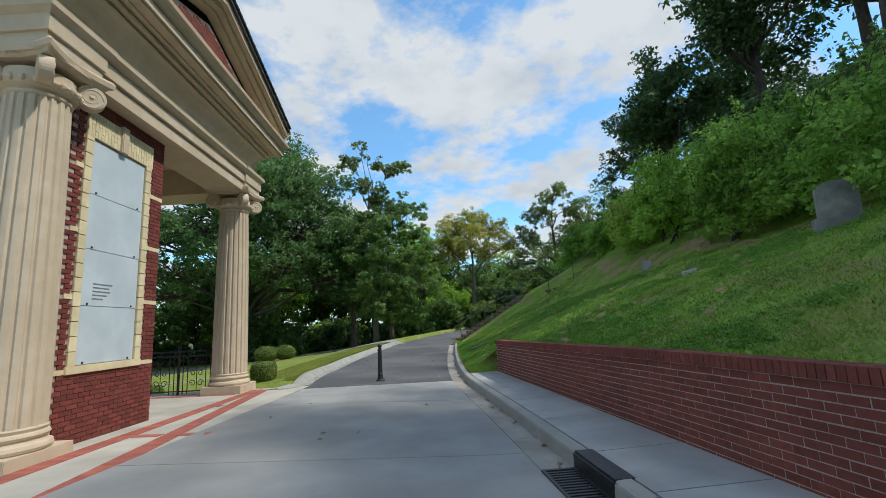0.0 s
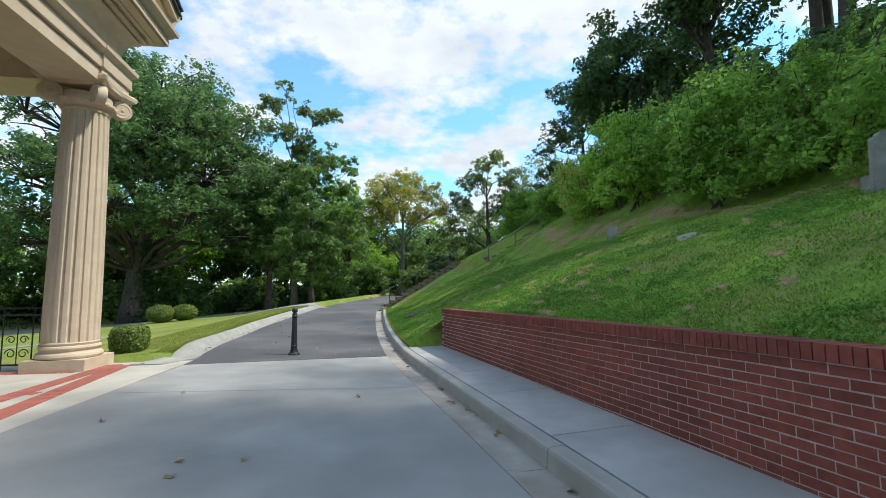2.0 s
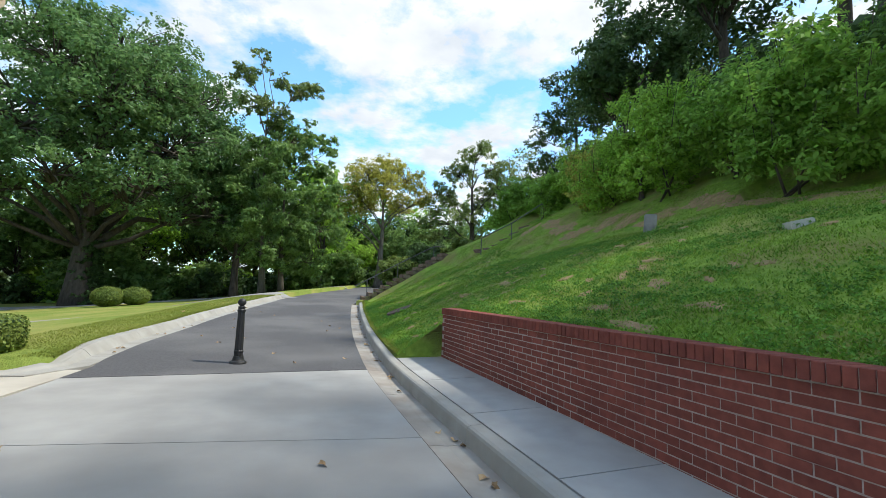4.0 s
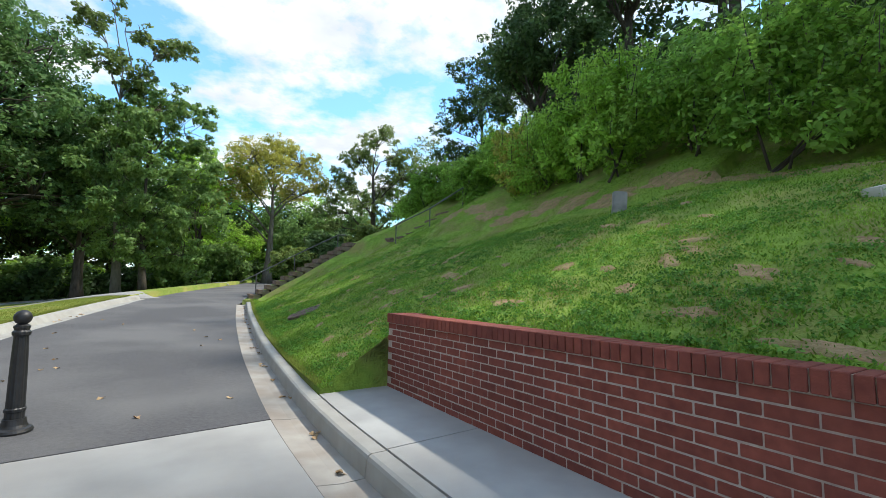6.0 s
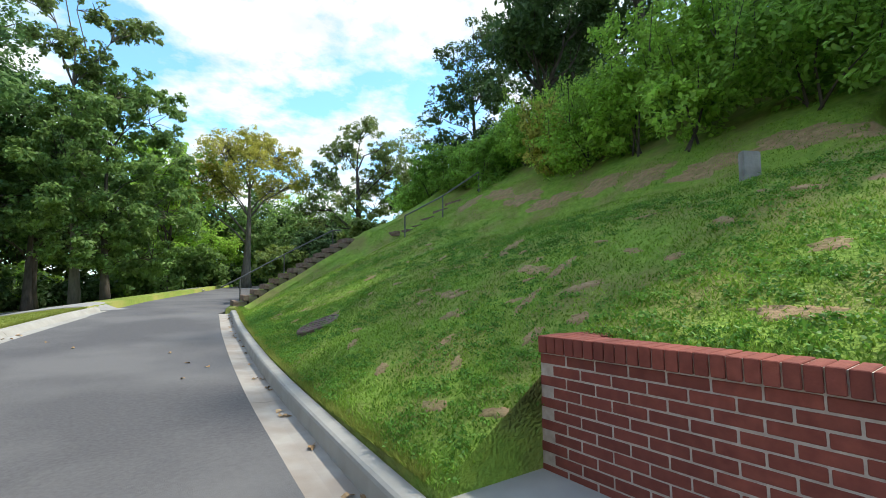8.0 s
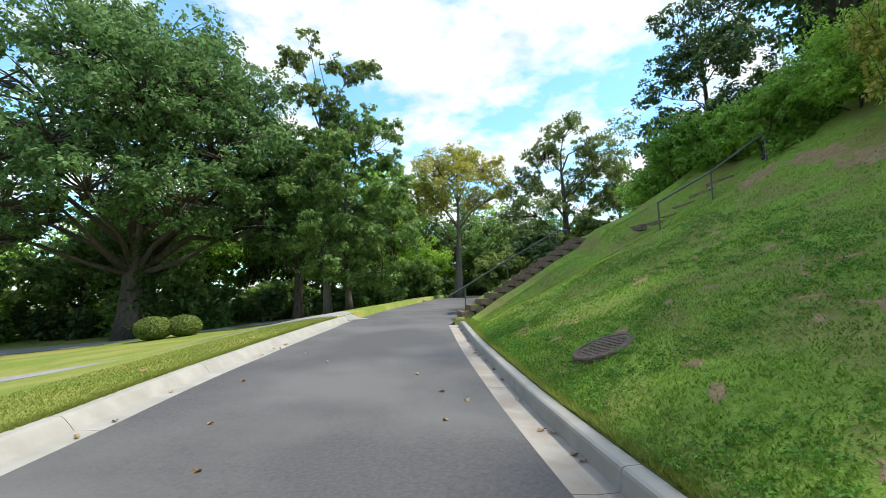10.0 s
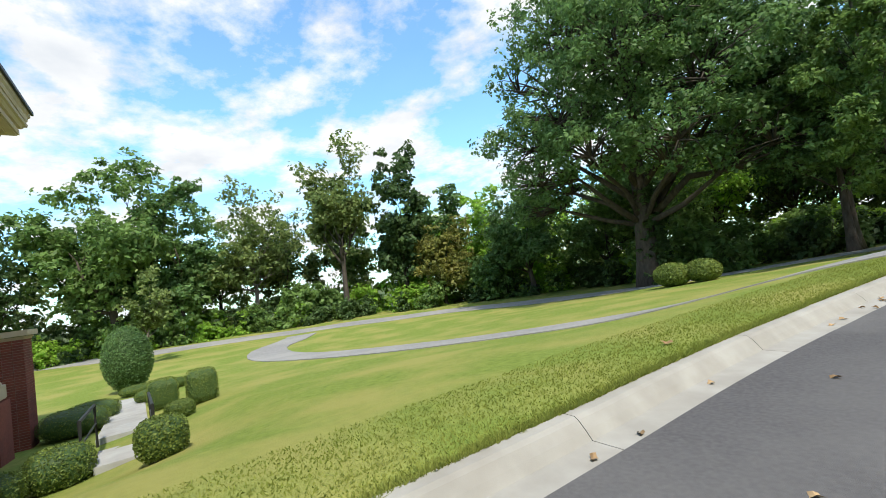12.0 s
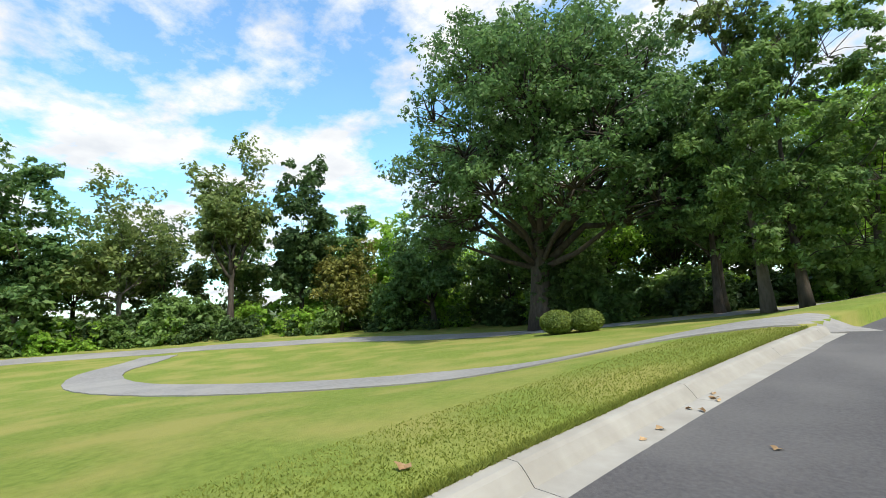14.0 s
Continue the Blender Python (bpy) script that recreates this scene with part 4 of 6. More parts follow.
def brick_pier(x, y, w, z0, z1):
    pier = tagged(empty("brick_pier", NMAT @ Matrix.Translation((x, y, 0))), "square red brick pier with a moulded tan stone cap", "pier", "piers of the pavilion")
    bm = bmesh.new()
    box(bm, -w / 2 + 0.01, w / 2 - 0.01, -w / 2 + 0.01, w / 2 - 0.01, z0, z1)
    body = part("mortar_core", bm, M_MORTAR, pier)
    spots = []
    z, c = z1 - COURSE / 2, 0
    while z > z0:
        for side in range(4):
            n = int(w / PITCH)
            for k in range(n):
                o = -w / 2 + w / n * (k + 0.5)
                spots.append(pose(0, 0, 0, 0, 0, 90 * side) @ pose(w / 2 - 0.045, o, z))
        z -= COURSE
        c += 1
    joined_bricks("brick_courses", spots, (0.10, w / int(w / PITCH) - 0.009, BH), M_BRICKS, pier, "red bricks of a pier")
    bm = bmesh.new()
    for e, a, b in ((0.03, 0.0, 0.04), (0.06, 0.04, 0.08), (0.13, 0.09, 0.24)):
        box(bm, -w / 2 - e, w / 2 + e, -w / 2 - e, w / 2 + e, z1 + a, z1 + b, 0.012)
    part("cap", bm, M_STONE, pier, "moulded tan stone cap")


brick_pier(-7.3, 0.28, 0.86, -2.2, 1.30)
brick_pier(-13.0, 0.15, 0.86, -2.6, 1.30)
for cx in (-NB, -2 * NB):
    bm = bmesh.new()
    box(bm, cx - 0.5, cx + 0.5, -0.5, 0.5, -2.5, -0.04)
    part("column_pier", bm, M_BRICKS, nb, "brick pier below a column")


def railing(x0, x1, y, z, h=1.08):
    """Black iron railing panel with pickets, a scroll panel and a top rail."""
    r = tagged(empty("iron_railing", NMAT @ Matrix.Translation((0, y, z))), "black wrought iron railing with scroll panels", "railing", "porch railings")
    for zz in (0.09, h - 0.14, h - 0.02):
        bm = bmesh.new()
        box(bm, x0, x1, -0.014, 0.014, zz - 0.014, zz + 0.014)
        part("rail", bm, M_IRON, r)
    n = int((x1 - x0) / 0.115)
    for k in range(n + 1):
        x = x0 + (x1 - x0) * k / n
        if k % 8 == 0:
            bm = bmesh.new()
            box(bm, x - 0.022, x + 0.022, -0.022, 0.022, 0.0, h + 0.05)
            lathe(bm, [(0.012, h + 0.05), (0.032, h + 0.075), (0.02, h + 0.11), (0.004, h + 0.13)], 8, Matrix.Translation((x, 0, 0)))
            part("post", bm, M_IRON, r)
        elif k % 8 in (1, 2, 6, 7):
            bm = bmesh.new()
            box(bm, x - 0.008, x + 0.008, -0.008, 0.008, 0.02, h - 0.02)
            part("picket", bm, M_IRON, r)
        elif k % 8 == 4:
            bm = bmesh.new()
            for side in (-1, 1):
                for zc, rr in ((0.28, 0.085), (0.52, 0.07), (0.76, 0.085)):
                    pts = [(x + side * (0.10 + rr * (1 - q / 26 * 0.7) * math.cos(q / 20 * 2 * math.pi)), 0, zc + rr * (1 - q / 26 * 0.7) * math.sin(q / 20 * 2 * math.pi)) for q in range(24)]
                    tube(bm, pts, 0.009, 4)
            tube(bm, [(x, 0, 0.1), (x, 0, h - 0.14)], 0.010, 4)
            part("scroll_panel", bm, M_IRON, r, "wrought scrolls")


railing(-NB + 0.5, -0.48, -0.02, 0.10)
railing(-2 * NB + 0.5, -7.75, 0.02, 0.07)


# ---- trees and shrubs ----
def leaf_cloud(rng, blobs, count, size, squash=0.75, core=0.25, droop=0.35):
    """Leaf cards scattered through a list of clumps (x, y, z, r); returns vertices and faces."""
    blobs = np.array(blobs, dtype=float)
    # every clump carries small sprays near its outside, and the leaves sit on those
    sprays = 11
    d0 = rng.normal(size=(len(blobs), sprays, 3))
    d0 /= np.linalg.norm(d0, axis=2)[:, :, None]
    reach = blobs[:, None, 3] * (core + (0.95 - core) * rng.random((len(blobs), sprays)) ** 0.6)
    mid = (blobs[:, None, :3] + d0 * reach[:, :, None] * np.array([1, 1, squash])).reshape(-1, 3)
    small = np.repeat(blobs[:, 3], sprays) * rng.uniform(0.24, 0.46, len(mid))
    wts = small ** 2
    idx = rng.choice(len(mid), size=count, p=wts / wts.sum())
    d = rng.normal(size=(count, 3))
    d /= np.linalg.norm(d, axis=1)[:, None]
    rad = small[idx] * rng.random(count) ** 0.5
    pos = mid[idx] + d * rad[:, None] * np.array([1, 1, 0.7])
    d = d * 0.5 + d0.reshape(-1, 3)[idx] * 0.7
    # each leaf faces roughly outwards and up, with scatter
    nrm = d * 0.7 + np.array([0, 0, 0.6]) + rng.normal(size=(count, 3)) * 0.55
    nrm /= np.linalg.norm(nrm, axis=1)[:, None]
    a = np.cross(nrm, rng.normal(size=(count, 3)))
    a /= np.linalg.norm(a, axis=1)[:, None]
    b = np.cross(nrm, a)
    s = size * rng.uniform(0.6, 1.35, count)[:, None]
    p0, p2 = pos - a * s * 0.62, pos + a * s * 0.62 - np.array([0, 0, 1.0]) * s * droop * 0.5
    p1, p3 = pos + b * s * 0.36, pos - b * s * 0.36
    v = np.empty((count * 4, 3))
    v[0::4], v[1::4], v[2::4], v[3::4] = p0, p1, p2, p3
    return v


def cards(name, v, material, parent=None):
    me = bpy.data.meshes.new(name)
    n = len(v) // 4
    me.vertices.add(n * 4)
    me.vertices.foreach_set("co", v.astype(np.float32).ravel())
    me.loops.add(n * 4)
    me.loops.foreach_set("vertex_index", np.arange(n * 4, dtype=np.int32))
    me.polygons.add(n)
    me.polygons.foreach_set("loop_start", np.arange(0, n * 4, 4, dtype=np.int32))
    me.update(calc_edges=True)
    me.materials.append(material)
    ob = new(name, me)
    if parent:
        ob.parent = parent
    return ob


def limb(bm, rng, p, d, length, r, depth, tips, up=0.12, kids=3, spread=0.7):
    """A tapered crooked limb that branches on; tips gathers where leaves grow."""
    pts, rads = [p.copy()], [r]
    n = 5 if depth >= 2 else 3
    for k in range(n):
        d = (d + Vector(rng.normal(size=3)) * 0.16 + Vector((0, 0, up))).normalized()
        p = p + d * length / n
        pts.append(p.copy())
        rads.append(r * (1 - 0.62 * (k + 1) / n))
    tube(bm, pts, rads, 7 if r > 0.12 else (4 if depth else 3))
    if depth == 0:
        tips.append((pts[-1], length))
        tips.append((pts[-2].copy(), length * 0.8))
        return
    for k in range(kids):
        i = 1 + int(rng.random() * (n - 1)) if k else n
        side = Vector(rng.normal(size=3))
        side.z *= 0.5
        nd = (d + side.normalized() * spread).normalized()
        limb(bm, rng, pts[i], nd, length * rng.uniform(0.55, 0.78), rads[i] * 0.8, depth - 1, tips, up, kids, spread)


def tree(name, at, height, crown_r, seed, leaf, leaves=16000, size=0.28, trunk_r=0.35, fork=0.3, depth=2, label="", bark=None, blob=0.22, up=0.12, spread=0.75,
         crown_low=None, squash=0.75, lean=(0, 0), boughs=6, sparse=1.0, every=1):
    """A tree: tapered trunk with crooked limbs and a crown of leaf clumps at the limb ends."""
    rng = np.random.default_rng(seed)
    height, crown_r = height * 1.10, crown_r * 1.06
    z0 = ground_z(*at)
    t = empty(name, Matrix.Translation((at[0], at[1], z0 - 0.1)))
    bm = bmesh.new()
    tips = []
    fh = height * fork
    pts, rads = [], []
    for k in range(7):
        s = k / 6
        pts.append(Vector((lean[0] * s + 0.12 * math.sin(seed + 2.1 * s), lean[1] * s + 0.12 * math.cos(seed * 1.7 + 2.4 * s), fh * s)))
        rads.append(trunk_r * (1.0 + 0.55 * (1 - s) ** 5 - 0.28 * s))
    tube(bm, pts, rads, 12)
    stem = len(bm.verts)
    top = pts[-1]
    for k in range(boughs):
        a = 2 * math.pi * (k + rng.random() * 0.7) / boughs
        el = rng.uniform(0.2, 1.0) if k else 1.4
        d = Vector((math.cos(a) * math.cos(el), math.sin(a) * math.cos(el), math.sin(el)))
        reach = min((crown_r * 0.55 / max(0.35, math.cos(el))) if k else (height - fh) * 0.5, (height - fh) * 0.55)
        limb(bm, rng, top - Vector((0, 0, rng.random() * fh * 0.22)), d, reach, trunk_r * rng.uniform(0.42, 0.6), depth, tips, up, 3, spread)
    # draw the limbs in so that the branches end inside the crown
    bm.verts.ensure_lookup_table()
    grown = bm.verts[stem:]
    zmax = max(v.co.z for v in grown)
    rmax = max(math.hypot(v.co.x - top.x, v.co.y - top.y) for v in grown)
    fz, fr = min(1.0, (height * 0.95 - fh) / (zmax - fh)), min(1.0, crown_r * 0.95 / rmax)

    def drawn(c):
        c.x, c.y = top.x + (c.x - top.x) * fr, top.y + (c.y - top.y) * fr
        if c.z > fh:
            c.z = fh + (c.z - fh) * fz
    for v in grown:
        drawn(v.co)
    for p, ln in tips:
        drawn(p)
    part("trunk", bm, bark or M_BARK, t, smooth=True)
    low = crown_low if crown_low is not None else fh * 0.8
    blobs = []
    for p, ln in tips[::every]:
        q = p.copy()
        q.z = min(max(q.z, low), height * 0.97)
        blobs.append((q.x, q.y, q.z, crown_r * blob * rng.uniform(0.6, 1.25)))
    # fill the outline of the crown with further clumps
    cz, ch = (low + height) / 2, (height - low) / 2
    for k in range(int(46 * sparse)):
        d = rng.normal(size=3)
        d /= np.linalg.norm(d)
        f = rng.uniform(0.45, 0.95)
        taper = 1.0 - 0.25 * max(0, d[2])
        blobs.append((lean[0] + d[0] * crown_r * f * taper, lean[1] + d[1] * crown_r * f * taper, cz + d[2] * ch * f * 0.95, crown_r * blob * rng.uniform(0.45, 1.05)))
    cards("crown", leaf_cloud(rng, blobs, leaves, size, squash), leaf, t)
    tagged(t, label or "leafy green tree", "tree")
    return t


def lobed_tree(name, at, lobes, turn, seed, leaf, leaves, size, trunk_r, fork, label, bark=None, clumps=14, clump=0.42, droop=0.35, bare=0.0, grown=1.0):
    """A tree whose limbs each carry one lobe of the crown: lobes are (side, depth, height, radius, flatness)."""
    rng = np.random.default_rng(seed)
    t = empty(name, Matrix.Translation((at[0], at[1], ground_z(*at) - 0.1)) @ pose(0, 0, 0, 0, 0, turn))
    bm = bmesh.new()
    lobes = [(x * grown, y * grown, z * grown, r * grown, flat) for x, y, z, r, flat in lobes]
    top = max(z for _, _, z, _, _ in lobes)
    stem = [Vector((0.05 * top * 0.3 * math.sin(seed + 2.3 * k / 9), 0.04 * top * 0.3 * math.cos(seed * 1.3 + 2.0 * k / 9), top * 0.72 * k / 9)) for k in range(10)]
    tube(bm, stem, [trunk_r * (1.0 + 0.55 * (1 - k / 9) ** 6) * (1 - 0.80 * (k / 9) ** 0.9) + 0.02 for k in range(10)], 12)
    blobs = []
    for x, y, z, r, flat in lobes:
        # leave the stem low enough to climb outwards
        h = min(max(fork, z - 0.75 * math.hypot(x, y) - 0.8), top * 0.68)
        k = min(8, int(h / (top * 0.72) * 9))
        p0 = stem[k].lerp(stem[k + 1], h / (top * 0.72) * 9 - k)
        p3 = Vector((x, y, z - r * flat * 0.3))
        span3 = (p3 - p0).length
        p1 = p0 + Vector((x * 0.30, y * 0.30, 0.40 * (z - h))) + Vector(rng.normal(size=3)) * 0.05 * span3
        p2 = p0 + Vector((x * 0.68, y * 0.68, 0.80 * (z - h))) + Vector(rng.normal(size=3)) * 0.06 * span3
        r0 = trunk_r * min(0.42, 0.12 + 0.022 * span3)
        tube(bm, [p0, p1, p2, p3], [r0, r0 * 0.72, r0 * 0.45, r0 * 0.2], 7)
        n = max(5, int(clumps * (r / 2.5) ** 1.3))
        for q in range(n):
            d = rng.normal(size=3)
            d /= np.linalg.norm(d)
            f = 0.50 + 0.50 * rng.random() ** 0.5
            c = Vector((x + d[0] * r * f, y + d[1] * r * f, z + d[2] * r * f * flat))
            src = p2 if q % 2 else p3
            m = src.lerp(c, 0.55) + Vector((rng.normal() * 0.1 * r, rng.normal() * 0.1 * r, 0.10 * r))
            tube(bm, [src, m, c], [r0 * 0.30 + 0.012, r0 * 0.18 + 0.010, 0.010], 4)
            if rng.random() >= bare:
                blobs.append((c.x, c.y, c.z, r * clump * rng.uniform(0.6, 1.2)))
    part("trunk", bm, bark or M_BARK, t, smooth=True)
    cards("crown", leaf_cloud(rng, blobs, leaves, size, 0.7, 0.25, droop), leaf, t)
    return tagged(t, label, "tree")


OAKT = lobed_tree("oak_tree", (-19.7, 47.0), [
    (-1.8, -4.2, 7.0, 2.3, 0.6), (1.8, -4.6, 6.8, 2.4, 0.6), (-4.6, -2.6, 6.4, 2.0, 0.6), (0.2, 3.8, 7.0, 3.0, 0.7), (4.6, -1.0, 11.4, 2.8, 0.8), (-2.2, -2.8, 13.2, 2.6, 0.8), (2.4, -3.0, 12.8, 2.6, 0.8),
    (-5.3, -0.5, 8.9, 2.9, 0.5), (-5.9, 1.0, 13.0, 1.7, 0.8), (-3.4, -0.8, 15.2, 2.9, 0.75), (-4.2, 3.0, 11.6, 2.8, 0.7), (0.8, -1.0, 15.6, 3.1, 0.75), (3.2, 1.8, 15.0, 2.8, 0.8),
    (5.6, -0.6, 13.2, 2.8, 0.85), (0.0, -3.6, 11.6, 3.5, 0.75), (-3.2, -3.4, 9.2, 2.6, 0.6), (3.6, -3.6, 9.4, 3.0, 0.7), (7.2, 0.4, 10.2, 2.8, 0.8), (8.2, 1.5, 7.0, 2.4, 0.7),
    (5.2, -3.4, 6.0, 2.6, 0.6), (0.5, 4.2, 11.4, 3.3, 0.8), (5.0, 4.0, 8.6, 3.0, 0.7), (-5.4, 3.2, 7.0, 2.4, 0.6), (-5.2, -1.2, 4.9, 1.8, 0.5), (1.0, 0.6, 13.0, 3.0, 0.8), (-1.0, 0.5, 16.4, 2.0, 0.7)],
    28, 11, L_OAK, 105000, 0.25, 0.80, 4.6, "broad dark green oak with an ivy-clad trunk", clumps=20, clump=0.36, grown=1.42)
rng0 = np.random.default_rng(4)
ivy = []
for k in range(150):
    a, z = rng0.random() * 6.28, rng0.random() * 7.5
    w = 0.80 * (1 + 0.55 * (1 - z / 16.8) ** 6) * (1 - 0.8 * (z / 16.8) ** 0.9) + 0.10
    ivy.append((w * math.cos(a), w * math.sin(a), z, 0.40))
cards("trunk_ivy", leaf_cloud(rng0, ivy, 14000, 0.17), L_DARK, OAKT)["label"] = "dark ivy on the trunk"

lobed_tree("tall_tree", (-6.4, 46.5), [
    (-2.2, 0.3, 19.6, 1.3, 1.0), (-0.9, -0.6, 21.2, 1.0, 1.0), (0.6, 0.4, 20.4, 1.1, 0.9), (2.7, -0.3, 19.2, 1.5, 0.7), (-1.5, 0.6, 17.4, 1.2, 0.9), (0.4, -0.4, 16.6, 1.5, 0.9), (1.6, 1.0, 14.6, 1.8, 0.9)],
    8, 21, L_SOFT, 11000, 0.20, 0.24, 12.0, "tall thin tree with a sparse feathery crown", M_BARKL, clumps=26, clump=0.5, bare=0.1)
lobed_tree("feathery_tree", (-4.4, 45.0), [
    (-1.6, 0.0, 12.6, 2.0, 1.1), (0.4, 0.6, 14.2, 1.7, 1.2), (2.0, -0.2, 12.4, 1.9, 1.1), (-2.6, 0.8, 9.6, 2.2, 1.0), (0.0, -1.4, 10.2, 2.5, 1.0), (2.9, 0.6, 9.4, 2.0, 1.1), (-2.4, -1.0, 6.6, 2.2, 1.0), (0.6, 1.0, 6.6, 2.6, 0.9),
    (3.0, -0.8, 6.2, 2.1, 1.0), (-1.0, 0.0, 3.8, 2.2, 0.8), (2.4, 0.6, 3.4, 1.8, 0.8)],
    8, 22, L_MID, 42000, 0.19, 0.21, 2.2, "soft grey-green tree beside the lane", clumps=18, clump=0.44, droop=0.8)
lobed_tree("broad_tree", (-9.0, 50.0), [
    (0.0, 0.0, 9.8, 2.3, 0.8), (-2.3, 0.4, 8.4, 2.1, 0.7), (2.2, -0.4, 8.2, 2.1, 0.7), (0.2, -1.6, 6.8, 2.5, 0.7), (-3.2, -0.4, 6.0, 1.9, 0.6), (3.2, 0.6, 5.8, 1.9, 0.6), (0.0, 2.0, 6.6, 2.4, 0.7), (-1.8, -1.4, 4.6, 1.7, 0.6), (1.9, -1.2, 4.5, 1.6, 0.6)],
    10, 23, L_OAK, 34000, 0.20, 0.23, 3.4, "dense green tree on a straight trunk beside the lane", clumps=18, clump=0.40, grown=1.28)
tree("broad_tree", (-9.4, 52.5), 15.5, 4.6, 23, L_OAK, 15000, 0.28, 0.30, 0.3, 2, "dense green tree behind the lane", crown_low=3.5, blob=0.2, sparse=1.5)
tree("broad_tree", (-1.6, 58.0), 15.0, 4.6, 24, L_LIME, 13000, 0.26, 0.26, 0.3, 2, "slender light green tree at the wood's edge", crown_low=4.0, blob=0.25)
lobed_tree("yellowing_tree", (5.0, 57.0), [
    (-4.8, 0.0, 8.4, 1.6, 0.7), (-4.2, 1.0, 11.0, 1.9, 0.7), (-2.2, -1.0, 13.2, 2.0, 0.7), (0.4, 0.6, 14.2, 2.1, 0.7), (2.8, -0.4, 13.2, 1.9, 0.7), (4.4, 0.6, 11.0, 1.7, 0.7), (0.0, -2.2, 11.6, 2.0, 0.7), (-2.0, 2.2, 10.0, 1.7, 0.6), (2.4, 2.0, 10.6, 1.8, 0.6), (-6.2, 0.8, 10.6, 1.5, 0.7)],
    -8, 25, L_YEL, 25000, 0.18, 0.40, 4.2, "forked tree with thin yellow-green autumn leaves", M_BARKL, clumps=34, clump=0.52, bare=0.05)
lobed_tree("twisted_tree", (15.3, 54.5), [
    (-3.6, 0.0, 8.2, 1.8, 0.8), (-4.9, 0.5, 5.6, 1.5, 1.0), (-4.4, -0.5, 3.2, 1.4, 1.1), (-1.6, 0.6, 11.2, 1.9, 0.8), (0.4, -0.3, 13.4, 1.7, 0.8), (2.6, 0.5, 12.2, 1.8, 0.8), (4.0, -0.4, 9.6, 2.0, 0.8), (1.4, 1.2, 8.6, 2.0, 0.8), (5.0, 0.4, 6.6, 1.9, 0.9),
    (-1.2, -0.8, 6.0, 1.4, 1.0), (2.0, -0.6, 5.4, 1.8, 0.9), (-2.6, 0.6, 4.4, 1.2, 1.1)],
    -22, 26, L_SOFT, 26000, 0.19, 0.42, 2.6, "twisted tree with drooping thin foliage", clumps=26, clump=0.50, droop=0.9, bare=0.05)
lobed_tree("hill_tree", (21.5, 41.5), [
    (-2.4, 0.0, 8.0, 2.4, 0.9), (0.6, 0.6, 6.4, 2.8, 0.8), (2.6, -0.4, 9.0, 2.4, 0.9), (-2.6, 0.6, 12.0, 2.0, 1.0), (0.0, -0.8, 13.0, 2.4, 1.0), (2.4, 0.6, 14.0, 2.2, 1.0), (-1.4, 0.2, 16.6, 1.8, 1.0), (0.8, 0.4, 19.4, 1.7, 1.1), (2.2, -0.3, 17.6, 1.8, 1.0), (-2.8, -0.4, 4.6, 2.0, 0.8)],
    -30, 27, L_DARK, 36000, 0.20, 0.30, 2.6, "tall ragged dark tree on the hill", clumps=20, clump=0.52)
tree("pale_tree", (22.5, 57.0), 15.0, 3.6, 29, L_SOFT, 6000, 0.22, 0.2, 0.3, 3, "pale thin tree far up the hill", crown_low=4.0, blob=0.2, sparse=0.8, bark=M_BARKL)
tree("round_tree", (10.0, 64.0), 9.0, 4.2, 28, L_MID, 9000, 0.28, 0.2, 0.25, 2, "low round green tree behind the bend")

# woods closing the view to the north
rw = random.Random(31)
wood_protos = [
    tree("wood_tree", (-16, 66), 16.0, 5.6, 41, L_DARK, 5600, 0.40, 0.30, 0.28, 2, "dark woodland tree in leaf", crown_low=2.0, blob=0.26),
    tree("wood_tree", (-22, 63), 14.5, 5.4, 42, L_LIME, 5600, 0.38, 0.28, 0.28, 2, "green woodland tree in leaf", crown_low=1.5, blob=0.26),
    tree("wood_tree", (-3, 72), 17.0, 5.0, 43, L_MID, 5600, 0.40, 0.30, 0.3, 2, "woodland tree with a tall crown", crown_low=2.0, blob=0.26),
]
for o in wood_protos:
    tagged(o, group="trees of the wood")


def plant(proto, x, y, s=1.0, turn=0.0):
    ob = copy_thing(proto, Matrix.Translation((x, y, ground_z(x, y) - 0.1)) @ pose(0, 0, 0, 0, 0, turn) @ Matrix.Scale(s, 4))
    return ob


for x, y, s in [(-24, 67, 0.9), (-14, 68, 0.9), (-6, 69, 0.9), (-1, 76, 1.0), (7, 69, 0.8), (16, 72, 0.8), (-30, 66, 1.0), (-27, 72, 1.1), (-11, 73, 1.0), (-9, 64, 0.8), (4, 74, 1.0), (9, 72, 0.75), (13, 76, 0.95), (-18, 74, 1.1), (-36, 70, 1.0), (19, 70, 0.6), (-1, 66, 0.55), (3, 66, 0.5)]:
    plant(rw.choice(wood_protos), x, y, s * rw.uniform(0.92, 1.08), rw.uniform(0, 360))

